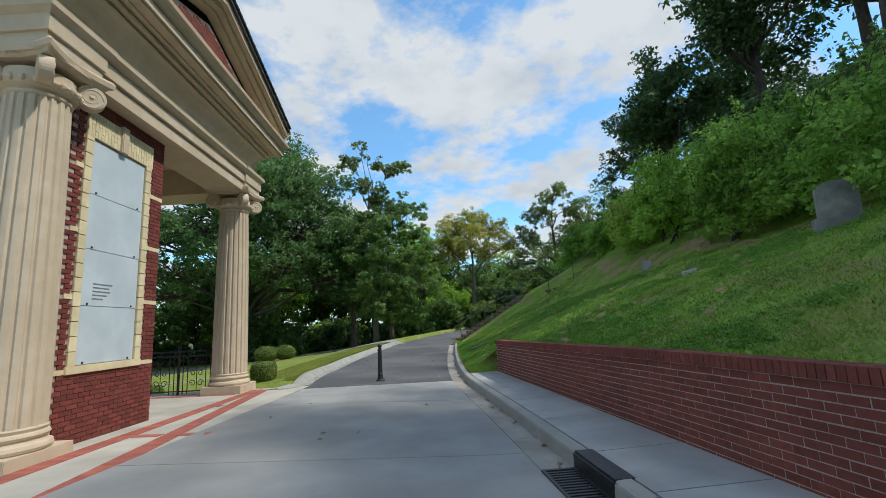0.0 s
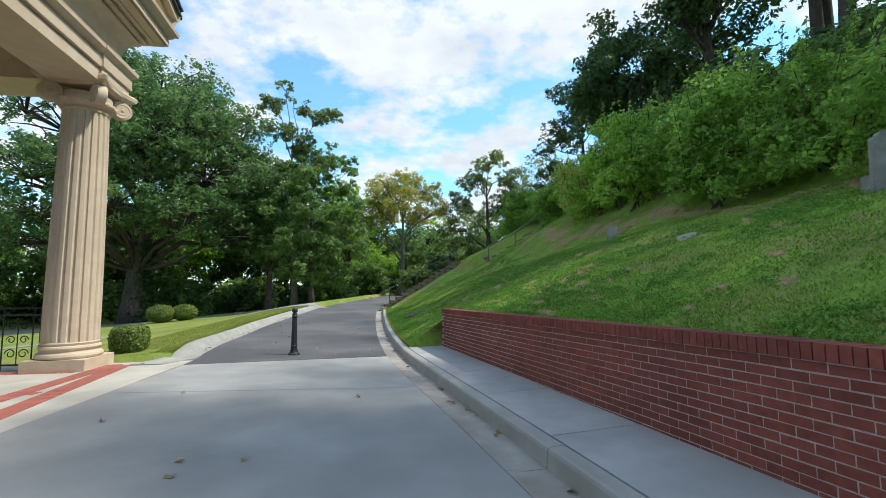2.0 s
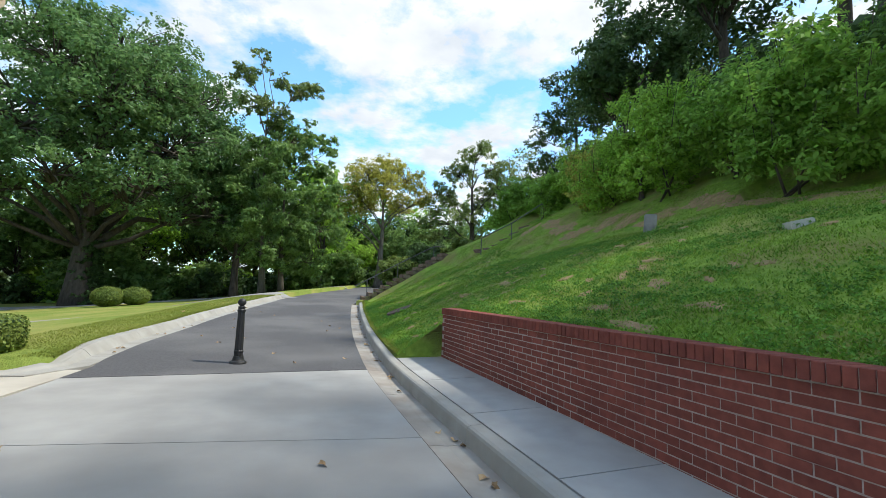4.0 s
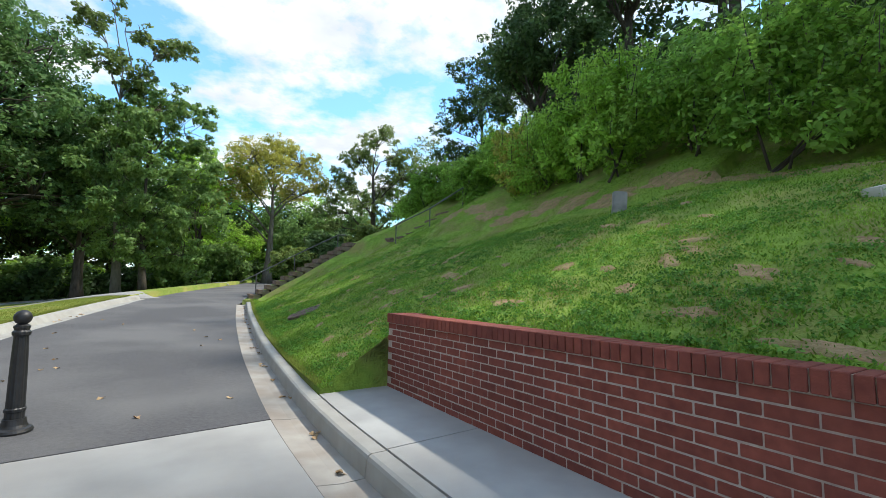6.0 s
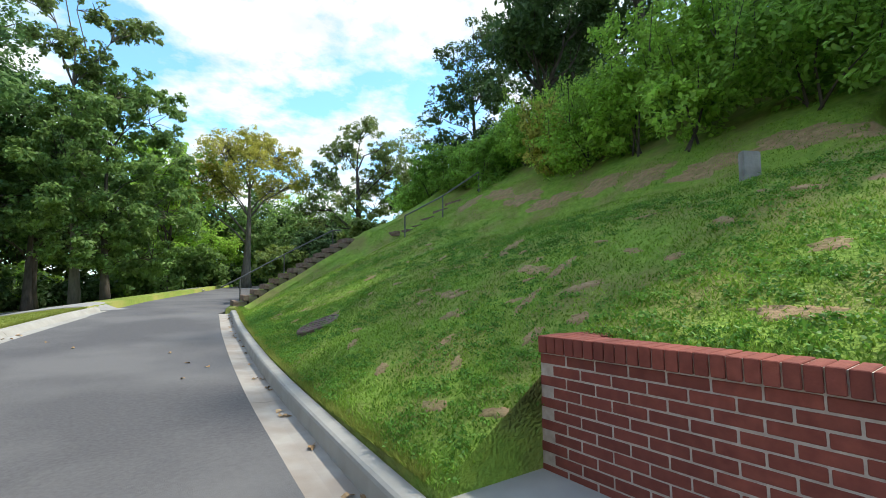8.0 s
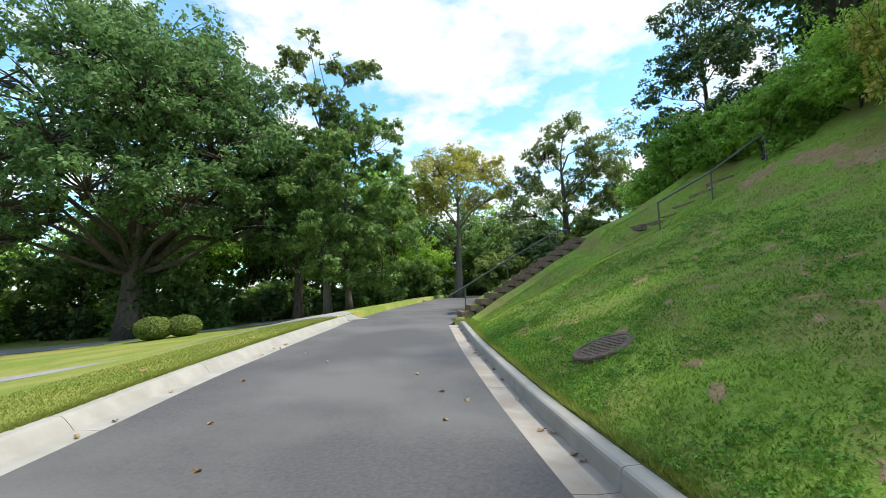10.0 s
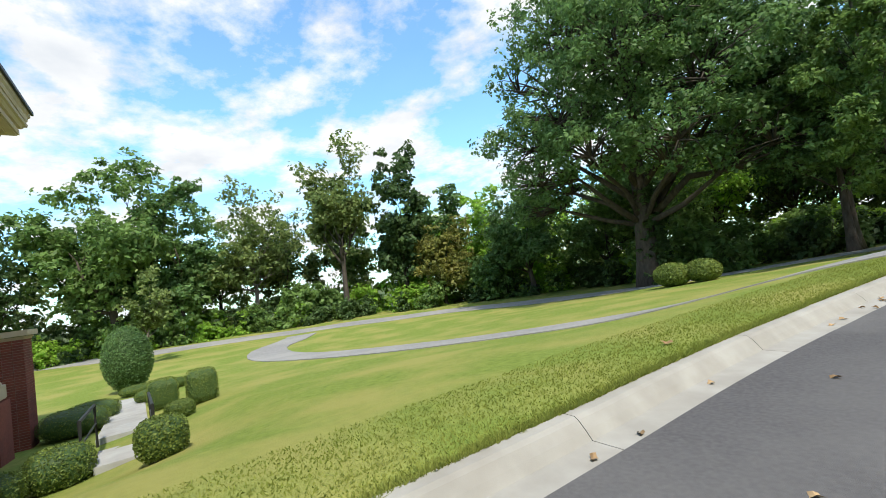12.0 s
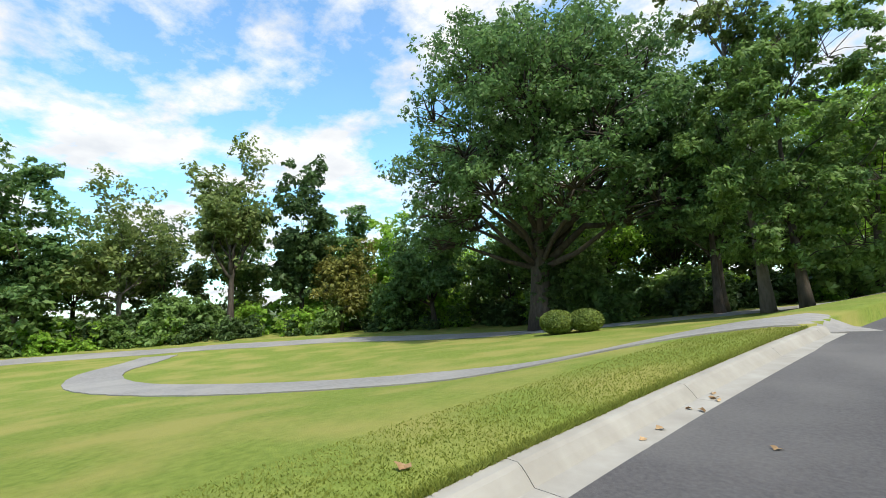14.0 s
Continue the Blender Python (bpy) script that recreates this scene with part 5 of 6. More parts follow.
# tree line west of the lawn
tree("lime_tree", (-57, 13.5), 19.0, 7.2, 51, L_MID, 22000, 0.40, 0.42, 0.25, 2, "large rounded green tree at the lawn's far edge", crown_low=2.5, blob=0.24)
tree("lime_tree", (-57, 19.5), 16.5, 5.2, 52, L_OAK, 15000, 0.40, 0.36, 0.25, 2, "rounded dark green tree at the lawn's far edge", crown_low=2.5, blob=0.24)
tree("thin_tree", (-56, 27.0), 16.5, 5.4, 53, L_SOFT, 8500, 0.36, 0.28, 0.3, 3, "thin pale tree with sky between its branches", crown_low=3.0, blob=0.2, sparse=0.5, bark=M_BARKL)
tree("poplar_tree", (-53, 36.5), 21.0, 5.2, 54, L_SOFT, 14000, 0.38, 0.36, 0.35, 3, "tall pale green tree with upswept limbs", crown_low=4.0, blob=0.22, up=0.25, sparse=0.8)
tree("magnolia_tree", (-49.5, 43.0), 21.0, 4.6, 55, L_DARK, 20000, 0.42, 0.34, 0.25, 2, "tall dense dark green tree", crown_low=1.5, blob=0.3)
tree("magnolia_tree", (-47.5, 47.5), 14.0, 3.8, 56, L_OAK, 12000, 0.40, 0.28, 0.25, 2, "dense dark green tree", crown_low=1.5, blob=0.3)
tree("turning_tree", (-45.0, 45.5), 9.5, 3.8, 57, L_AUT, 9000, 0.32, 0.2, 0.2, 2, "small tree turning orange-brown", crown_low=1.0, blob=0.28)
tree("lime_tree", (-45.5, 53.5), 14.5, 4.5, 58, L_LIME, 11000, 0.38, 0.26, 0.25, 2, "bright yellow-green tree behind the tree line", crown_low=2.0)
tree("lime_tree", (-36.0, 51.0), 12.5, 5.4, 59, L_OAK, 17000, 0.36, 0.32, 0.22, 2, "spreading green tree by the back lane", crown_low=1.2, blob=0.25)
tree("lime_tree", (-30.0, 57.0), 12.0, 5.0, 60, L_MID, 14000, 0.36, 0.30, 0.22, 2, "spreading green tree by the back lane", crown_low=1.5, blob=0.25)
for x, y, s in [(-55, -3, 1.0), (-52, -13, 1.0), (-58, 5, 0.85), (-63, 24, 0.9), (-62, 32, 0.85), (-60, 40, 0.9), (-55, 50, 0.9), (-50, 58, 0.85), (-42, 60, 0.85), (-22, 59, 0.62), (-66, 12, 0.95), (-50, -24, 1.0), (-26, 60, 0.7)]:
    plant(rw.choice(wood_protos), x, y, s * rw.uniform(0.92, 1.08), rw.uniform(0, 360))
tree("young_tree", (-41.0, 15.8), 7.2, 1.9, 61, L_SOFT, 5000, 0.2, 0.09, 0.3, 2, "slender young tree on the lawn", crown_low=1.2, sparse=0.6, bark=M_BARKL)

# dark trees on the hill above the thicket
hill_protos = [
    tree("hill_tree", (15.9, 27.2), 11.0, 4.0, 71, L_DARK, 15000, 0.22, 0.22, 0.3, 3, "dark tree with ragged foliage on the hill", crown_low=1.5, blob=0.2, sparse=0.7),
    tree("hill_tree", (20.5, 24.5), 15.5, 5.2, 72, L_DARK, 9500, 0.27, 0.30, 0.42, 3, "tall dark tree on the hill", crown_low=4.5, blob=0.2),
]
for o in hill_protos:
    tagged(o, group="trees on the hill")
# front trees below y 5 are out of view, added to shade wall and bank
for x, y, s in [(24.5, 32.0, 1.15), (22.5, 20.0, 1.1), (17.5, 1.0, 1.2), (15.0, -1.5, 1.0), (20.5, 17.0, 1.05), (20.5, 12.0, 1.1), (20.0, 4.5, 1.12), (16.5, -3.5, 1.12), (16.0, -10.0, 1.1), (24, 9, 1.1), (24, -1, 1.15), (29, 24, 1.2), (27, 15, 1.15), (32, 6, 1.1), (30, 36, 1.1), (22, -11, 1.1)]:
    plant(hill_protos[1], x, y, s, rw.uniform(0, 360))


def shrub(name, at, r, h, seed, leaf, leaves, size, label, stems=True, lumps=14, group="", round_=0.0, shoots=0):
    """A shrub of leaf clumps on a few stems; round_ 1 is a clipped ball."""
    rng = np.random.default_rng(seed)
    z0 = ground_z(*at)
    t = empty(name, Matrix.Translation((at[0], at[1], z0)))
    blobs = []
    for k in range(lumps):
        a, f = rng.random() * 6.28, math.sqrt(rng.random())
        zz = rng.random()
        w = (1 - round_) * (1 - 0.45 * zz) + round_ * math.sqrt(max(0.05, 1 - (2 * zz - 1) ** 2))
        blobs.append((r * 0.75 * f * math.cos(a) * w, r * 0.75 * f * math.sin(a) * w, h * (0.07 + 0.80 * zz), r * rng.uniform(0.28, 0.5)))
    if stems:
        for k in range(4):
            bm = bmesh.new()
            a = rng.random() * 6.28
            b = blobs[k]
            tube(bm, [(0.1 * r * math.cos(a), 0.1 * r * math.sin(a), -0.1), (b[0] * 0.5, b[1] * 0.5, b[2] * 0.5), (b[0], b[1], b[2])], [0.03, 0.02, 0.008], 5)
            part("stem", bm, M_BARK, t)
    v = leaf_cloud(rng, blobs, leaves, size, 0.85, 0.3)
    if shoots:
        # upright shoots that break the outline
        bm = bmesh.new()
        spray = []
        for k in range(shoots):
            b = blobs[int(rng.integers(len(blobs)))]
            p0 = Vector((b[0] + rng.normal() * b[3] * 0.5, b[1] + rng.normal() * b[3] * 0.5, b[2] + b[3] * 0.4))
            up = Vector((rng.normal() * 0.25, rng.normal() * 0.25, 1.0)).normalized() * rng.uniform(0.5, 1.0) * r * 0.62
            tube(bm, [p0, p0 + up], [0.012, 0.004], 4)
            for q in range(9):
                c = p0 + up * (0.25 + 0.75 * q / 8)
                spray.append((c.x, c.y, c.z, 0.05 + 0.11 * (1 - q / 9)))
        part("brushwood", bm, M_BARK, t)["kind"] = "stuff"
        v = np.concatenate([v, leaf_cloud(rng, spray, shoots * 40, size * 0.8, 0.8, 0.1, 0.6)])
    cards("foliage", v, leaf, t)
    tagged(t, label, "shrub", group)
    return t


def ball_hedge(at, r, h, seed, label="clipped round boxwood", leaves=3500, size=0.05, square=0.0, leaf=None):
    """Clipped evergreen: a dense shell of small leaves on a rounded body with an uneven surface."""
    rng = np.random.default_rng(seed)
    t = empty("boxwood", Matrix.Translation((at[0], at[1], ground_z(*at))))
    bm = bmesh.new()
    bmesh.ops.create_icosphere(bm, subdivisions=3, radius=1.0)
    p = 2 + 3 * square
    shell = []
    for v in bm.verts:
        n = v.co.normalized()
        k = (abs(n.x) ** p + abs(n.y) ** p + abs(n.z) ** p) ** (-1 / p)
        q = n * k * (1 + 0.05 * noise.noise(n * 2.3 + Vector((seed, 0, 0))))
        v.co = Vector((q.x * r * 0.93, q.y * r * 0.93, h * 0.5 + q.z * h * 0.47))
    # closed core; its darker leaf green stands for the shade between the leaves
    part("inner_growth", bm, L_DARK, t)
    d = rng.normal(size=(leaves, 3))
    d /= np.linalg.norm(d, axis=1)[:, None]
    k = (np.abs(d) ** p).sum(axis=1) ** (-1 / p)
    pos = d * k[:, None] * rng.uniform(0.93, 1.05, leaves)[:, None] * np.array([r, r, h * 0.5]) + np.array([0, 0, h * 0.5])
    blobs = np.column_stack([pos, np.full(leaves, size * 0.5)])
    nrm = d + rng.normal(size=(leaves, 3)) * 0.6
    nrm /= np.linalg.norm(nrm, axis=1)[:, None]
    a = np.cross(nrm, rng.normal(size=(leaves, 3)))
    a /= np.linalg.norm(a, axis=1)[:, None]
    b = np.cross(nrm, a)
    s = size * rng.uniform(0.6, 1.4, leaves)[:, None]
    v = np.empty((leaves * 4, 3))
    v[0::4], v[1::4], v[2::4], v[3::4] = pos - a * s * 0.6, pos + b * s * 0.4, pos + a * s * 0.6, pos - b * s * 0.4
    cards("leaf_shell", v, leaf or L_BOX, t)
    tagged(t, label, "shrub", "clipped shrubs")
    return t


# thicket along the top of the bank
bush_line = [(8.8, 2.0, 1.8, 2.1, 0), (9.1, 4.6, 1.8, 2.2, 0), (9.0, 7.2, 1.7, 2.3, 0), (9.1, 9.6, 1.7, 2.6, 0), (9.1, 11.6, 1.7, 2.8, 0), (9.1, 13.6, 1.7, 3.1, 0), (9.4, 15.5, 1.8, 3.6, 1),
             (9.7, 17.2, 1.6, 3.0, 2), (9.8, 18.8, 1.5, 2.5, 3), (9.9, 20.4, 1.5, 2.3, 3), (9.9, 22.0, 1.4, 2.2, 3), (9.9, 23.7, 1.4, 2.0, 0), (9.8, 25.6, 1.4, 2.0, 0), (9.8, 27.6, 1.5, 2.1, 0), (9.9, 29.8, 1.6, 2.4, 0), (10.6, 32.3, 1.8, 2.8, 0),
             (8.6, -1.0, 2.1, 3.6, 0), (9.2, -4.5, 2.3, 3.8, 0)]
for k, (x, y, r, h, kind) in enumerate(bush_line):
    x -= 0.45 if y < 19 else 0.2
    x, r, h = x + 0.45 * math.sin(k * 2.7), r * (1 + 0.16 * math.sin(k * 4.1)), h * (1 + 0.17 * math.sin(k * 1.9 + 1))
    leaf = (L_BUSH, L_LIME, L_LIME, L_YEL)[kind]
    lab = ("dense green thicket bush on the bank", "bright green broad-leaved bush on the bank", "bright green bush on the bank", "yellow-green weedy bush on the bank")[kind]
    shrub("thicket_bush", (x, y), r, h, 100 + k, leaf if kind != 3 else (L_YEL if k % 2 else L_LIME), 7000, 0.105 if kind != 3 else 0.085, lab, group="bushes along the bank", lumps=22, shoots=26)
    shrub("thicket_bush", (x + 2.4, y + 0.8), r * 1.1, h * 0.78, 140 + k, L_BUSH if k % 3 else L_MID, 5000, 0.13, "tall green thicket bush behind the bank", group="bushes along the bank", lumps=20, shoots=16)
    if k % 2 == 0:
        shrub("thicket_bush", (x + 5.4, y + 0.5), r * 1.5, h * 0.85, 180 + k, L_DARK, 2600, 0.27, "dark green thicket growth under the trees", group="bushes along the bank")

# ivy mound beside the steps and low growth at the bend
for k, (x, y, r, h) in enumerate([(3.4, 31.2, 1.5, 1.2), (5.0, 31.6, 1.6, 1.3), (4.2, 33.6, 1.6, 1.4), (6.2, 33.8, 1.7, 1.5), (7.6, 31.8, 1.4, 1.2), (5.4, 36.5, 1.8, 1.6)]):
    shrub("ivy_bush", (x, y), r, h, 220 + k, L_DARK if k % 2 else L_BOX, 5500, 0.13, "dark glossy ivy heaped on the bank", group="ivy on the bank")
# undergrowth at the foot of the woods
ug = random.Random(9)
under = [shrub("undergrowth_bush", (-16, 60), 2.4, 2.6, 250, L_MID, 1600, 0.26, "rough green undergrowth at the wood's edge", group="undergrowth"),
         shrub("undergrowth_bush", (-20, 58), 2.2, 2.2, 251, L_DARK, 1600, 0.26, "dark undergrowth at the wood's edge", group="undergrowth"),
         shrub("undergrowth_bush", (-26, 56), 2.2, 2.4, 252, L_LIME, 1600, 0.26, "light green undergrowth at the wood's edge", group="undergrowth")]
line = [(-58, -6), (-57, 0), (-57, 5), (-57, 10), (-56, 15), (-55, 20), (-54, 25), (-53, 29), (-51.5, 33), (-49.5, 37), (-47.5, 40.5), (-45, 44), (-42, 47.5), (-39, 50), (-35, 53.5), (-31, 56), (-26, 58.5), (-21, 60.5), (-12, 60), (-8, 61), (-4, 62), (0, 63), (3, 64), (9, 66), (12, 68)]
for x, y in line:
    for q in range(3):
        plant(ug.choice(under), x + ug.uniform(-1.6, 1.6) - 1.5 * q, y + ug.uniform(-1.4, 1.4) + 1.0 * q, ug.uniform(0.8, 1.25) + 0.35 * q, ug.uniform(0, 360))

# deep woods behind: uncounted growth that closes the view between the trunks
rng0 = np.random.default_rng(12)
back = []
edge = [(-66, -30), (-66, 0), (-66, 14), (-64, 26), (-61, 36), (-56, 46), (-49, 55), (-40, 61), (-30, 66), (-18, 69), (-6, 72), (4, 74), (14, 76), (26, 78)]
for (x0, y0), (x1, y1) in zip(edge, edge[1:]):
    n = int(math.hypot(x1 - x0, y1 - y0) / 1.1)
    for k in range(n):
        t = (k + rng0.random()) / n
        x, y = x0 + (x1 - x0) * t + rng0.normal() * 1.5, y0 + (y1 - y0) * t + rng0.normal() * 1.5
        for q in range(3):
            back.append((x, y, ground_z(x, y) + 0.2 + rng0.random() * 8.0, 1.0 + rng0.random() * 1.2))
tagged(cards("deep_woods", leaf_cloud(rng0, back, 80000, 0.48, 0.9, 0.2), L_SOFT), "dense dark woodland growth behind the trees", "woods", kind="stuff")

# sunlit understory between the trunks
for x, y in [(-21, 55), (-17, 56.5), (-18.5, 51), (-13, 57.5), (-11.5, 55), (-7.5, 59.5), (-3.5, 57), (-1, 61.5), (1.5, 62), (10, 62), (13, 60), (12, 66), (-24, 54), (-28, 55), (16, 62), (18, 56)]:
    plant(ug.choice((under[0], under[1], under[0])), x, y, ug.uniform(1.1, 1.6), ug.uniform(0, 360))

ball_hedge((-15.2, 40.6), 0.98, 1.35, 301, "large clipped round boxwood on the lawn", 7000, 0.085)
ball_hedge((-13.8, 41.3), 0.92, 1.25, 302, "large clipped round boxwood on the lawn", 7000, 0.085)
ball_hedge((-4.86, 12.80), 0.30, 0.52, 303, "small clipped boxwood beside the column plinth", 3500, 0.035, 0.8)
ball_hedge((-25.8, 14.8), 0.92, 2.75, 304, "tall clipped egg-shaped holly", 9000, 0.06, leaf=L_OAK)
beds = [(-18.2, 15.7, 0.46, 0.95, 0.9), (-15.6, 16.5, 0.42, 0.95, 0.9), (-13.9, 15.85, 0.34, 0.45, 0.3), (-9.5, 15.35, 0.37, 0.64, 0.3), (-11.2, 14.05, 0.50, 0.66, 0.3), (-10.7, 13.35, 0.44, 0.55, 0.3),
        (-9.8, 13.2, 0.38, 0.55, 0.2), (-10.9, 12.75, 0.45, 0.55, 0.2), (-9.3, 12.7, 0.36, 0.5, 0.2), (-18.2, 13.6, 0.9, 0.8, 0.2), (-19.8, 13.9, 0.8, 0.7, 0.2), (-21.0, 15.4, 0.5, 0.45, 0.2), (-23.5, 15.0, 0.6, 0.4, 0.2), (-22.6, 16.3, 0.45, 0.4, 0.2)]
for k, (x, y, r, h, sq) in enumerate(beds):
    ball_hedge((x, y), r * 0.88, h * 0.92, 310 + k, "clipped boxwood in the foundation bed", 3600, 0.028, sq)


# ---- steps up the bank ----
steps = tagged(empty("hillside_steps"), "weathered timber-edged steps climbing the grassy bank", "steps")
SX, SY = 1.25, 28.2
for k in range(13):
    x, y = SX + 0.335 * k, SY - 0.02 * k
    z = 0.53 + 0.200 * k
    bm = bmesh.new()
    box(bm, x, x + 0.17, y - 0.62 + 0.02 * math.sin(k * 2.3), y + 0.62 + 0.03 * math.sin(k * 1.7), z - 0.10, z + 0.09, 0.015)
    part("timber", bm, M_TIE, steps)
    bm = bmesh.new()
    box(bm, x + 0.17, x + 0.45, y - 0.58, y + 0.58, z - 0.30, z + 0.07, 0.01)
    part("tread", bm, M_TREAD, steps, "brown worn earth tread")
for k in range(6):
    x, y = 6.6 + 0.42 * k, 26.2 - 0.25 * k
    z = ground_z(x, y)
    bm = bmesh.new()
    box(bm, x, x + 0.2, y - 0.55, y + 0.55, z - 0.1, z + 0.08, 0.015)
    part("timber", bm, M_TIE, steps)
rail = tagged(empty("handrail"), "dark steel pipe handrail beside the steps", "handrail")
posts = [(1.6, 28.95), (3.2, 28.92), (5.15, 28.85)]
for x, y in posts:
    bm = bmesh.new()
    tube(bm, [(x, y, ground_z(x, y) - 0.2), (x, y, ground_z(x, y) + 0.9)], 0.024, 8)
    part("post", bm, M_GALV, rail)
bm = bmesh.new()
tube(bm, [(0.95, 29.0, ground_z(1.6, 28.95) + 0.55), *[(x, y, ground_z(x, y) + 0.9) for x, y in posts], (5.5, 28.8, ground_z(5.15, 28.85) + 0.92)], 0.026, 8)
part("top_rail", bm, M_GALV, rail)
rail2 = tagged(empty("handrail"), "dark steel pipe handrail on the upper bank", "handrail")
posts = [(6.3, 24.2), (7.6, 23.8), (8.9, 23.4)]
for x, y in posts:
    bm = bmesh.new()
    tube(bm, [(x, y, ground_z(x, y) - 0.2), (x, y, ground_z(x, y) + 0.75)], 0.024, 8)
    part("post", bm, M_GALV, rail2)
bm = bmesh.new()
tube(bm, [(x, y, ground_z(x, y) + 0.75) for x, y in posts], 0.024, 8)
part("top_rail", bm, M_GALV, rail2)

# ---- bollard ----
boll = tagged(empty("bollard", Matrix.Translation((-1.60, 12.68, drive_z(-1.6, 12.68)))), "black cast iron bollard with a ball finial", "bollard")
bm = bmesh.new()
lathe(bm, [(0.125, 0.0), (0.128, 0.02), (0.118, 0.04), (0.095, 0.05), (0.085, 0.07), (0.078, 0.10), (0.075, 0.12)], 28)
part("base", bm, M_IRON, boll, smooth=False)
bm = bmesh.new()
lathe(bm, [(0.066, 0.115), (0.066, 0.17), (0.072, 0.18), (0.072, 0.20), (0.064, 0.21), (0.058, 0.55), (0.050, 0.80), (0.062, 0.81), (0.064, 0.835), (0.050, 0.85), (0.056, 0.87), (0.056, 0.885), (0.034, 0.90)], 28, flute=10, depth=0.004)
part("shaft", bm, M_IRON, boll)
bm = bmesh.new()
lathe(bm, [(0.030, 0.895)] + [(0.062 * math.cos(a), 0.955 + 0.062 * math.sin(a)) for a in [math.radians(-58 + 14 * k) for k in range(11)]], 24)
part("ball_finial", bm, M_IRON, boll, smooth=True)

# ---- gravestones on the bank ----
tomb = tagged(empty("gravestone", Matrix.Translation((6.75, 7.0, ground_z(6.75, 7.0) - 0.02)) @ pose(0, 0, 0, 3, 0, -28) @ Matrix.Scale(0.70, 4)), "grey weathered gravestone with shaped shoulders on a plinth", "gravestone")
bm = bmesh.new()
box(bm, -0.50, 0.50, -0.22, 0.22, -0.25, 0.20, 0.02)
part("plinth", bm, M_GRAVE, tomb)
bm = bmesh.new()
out = [(-0.40, 0.19), (0.40, 0.19), (0.40, 0.88), (0.385, 0.93), (0.33, 0.94), (0.31, 0.98)] + [(0.30 * math.cos(math.radians(a)), 0.98 + 0.10 * math.sin(math.radians(a))) for a in range(15, 166, 15)] + [(-0.31, 0.98), (-0.33, 0.94), (-0.385, 0.93), (-0.40, 0.88)]
v0, v1 = [bm.verts.new((x, -0.10, z)) for x, z in out], [bm.verts.new((x, 0.10, z)) for x, z in out]
bm.faces.new(v0)
bm.faces.new(v1[::-1])
for i in range(len(out)):
    bm.faces.new((v0[i], v0[(i + 1) % len(out)], v1[(i + 1) % len(out)], v1[i]))
part("headstone", bm, M_GRAVE, tomb)
bm = bmesh.new()
box(bm, -0.13, 0.13, -0.06, 0.06, -0.2, 0.40, 0.02)
g2 = part("gravestone", bm, M_GRAVE, None)
g2.matrix_world = Matrix.Translation((6.6, 13.5, ground_z(6.6, 13.5))) @ pose(0, 0, 0, -6, 4, -35)
tagged(g2, "small leaning weathered gravestone on the bank", "gravestone")
bm = bmesh.new()
box(bm, -0.15, 0.15, -0.10, 0.10, -0.10, 0.05, 0.015)
g3 = part("grave_marker", bm, M_PALE, None)
g3.matrix_world = Matrix.Translation((5.55, 9.45, ground_z(5.55, 9.45) + 0.02)) @ pose(0, 0, 0, 0, -14, -20)
tagged(g3, "flat pale stone grave marker in the grass", "gravestone")

# ---- manhole ----
mx, my = 1.78, 18.3
mh = tagged(empty("manhole", Matrix.Translation((mx, my, ground_z(mx, my) + 0.0)) @ pose(0, 0, 0, 0, -21, 0)), "round rusty manhole cover in the grass", "manhole")
bm = bmesh.new()
lathe(bm, [(0.40, -0.25), (0.40, 0.03), (0.385, 0.045), (0.33, 0.045), (0.325, 0.02)], 40)
part("ring", bm, M_RUST, mh, "rusty iron ring")
bm = bmesh.new()
lathe(bm, [(0.318, 0.0), (0.318, 0.035), (0.30, 0.042)], 36)
cover = part("cover", bm, M_RUST, mh)
for k in range(-4, 5):
    bm = bmesh.new()
    w = math.sqrt(max(0.01, 0.28 ** 2 - (k * 0.06) ** 2))
    box(bm, k * 0.06 - 0.012, k * 0.06 + 0.012, -w, w, 0.04, 0.05)
    part("rib", bm, M_RUST, cover)

# ---- steps and walk below the pavilion ----
lower = tagged(empty("garden_steps"), "pale concrete garden steps and walk beside the pavilion", "steps")
for k in range(6):
    x = -11.0 - 0.62 * k
    bm = bmesh.new()
    z = ground_z(-11.0, 14.9) + 0.06 - 0.10 * k
    box(bm, x - 0.64, x, 14.45 - 0.03 * k, 15.25 - 0.03 * k, z - 0.6, z, 0.012)
    part("step", bm, M_WALK, lower)
for k in range(4):
    x0 = -14.75 - 1.9 * k
    bm = bmesh.new()
    v = []
    for x in (x0 - 1.88, x0):
        for y in (14.25, 15.25):
            for dz in (-0.3, 0.06):
                v.append(bm.verts.new((x, y, ground_z(x, 15.0) + dz)))
    for f in ((0, 1, 3, 2), (4, 6, 7, 5), (0, 4, 5, 1), (2, 3, 7, 6), (0, 2, 6, 4), (1, 5, 7, 3)):
        bm.faces.new([v[i] for i in f])
    part("walk_slab", bm, M_WALK, lower)
for y in (14.3, 15.3):
    hr = tagged(empty("garden_handrail"), "dark blue-black iron handrail beside garden steps", "handrail")
    z0, z1 = ground_z(-11.4, 14.9), ground_z(-14.5, 14.9)
    bm = bmesh.new()
    tube(bm, [(-11.4, y, z0 - 0.1), (-11.4, y, z0 + 0.78), (-14.5, y, z1 + 0.85), (-14.5, y, z1 - 0.1)], 0.03, 8)
    part("rail", bm, M_IRON, hr)
    bm = bmesh.new()
    tube(bm, [(-11.4, y, z0 + 0.40), (-14.5, y, z1 + 0.45)], 0.02, 6)
    part("mid_rail", bm, M_IRON, hr)

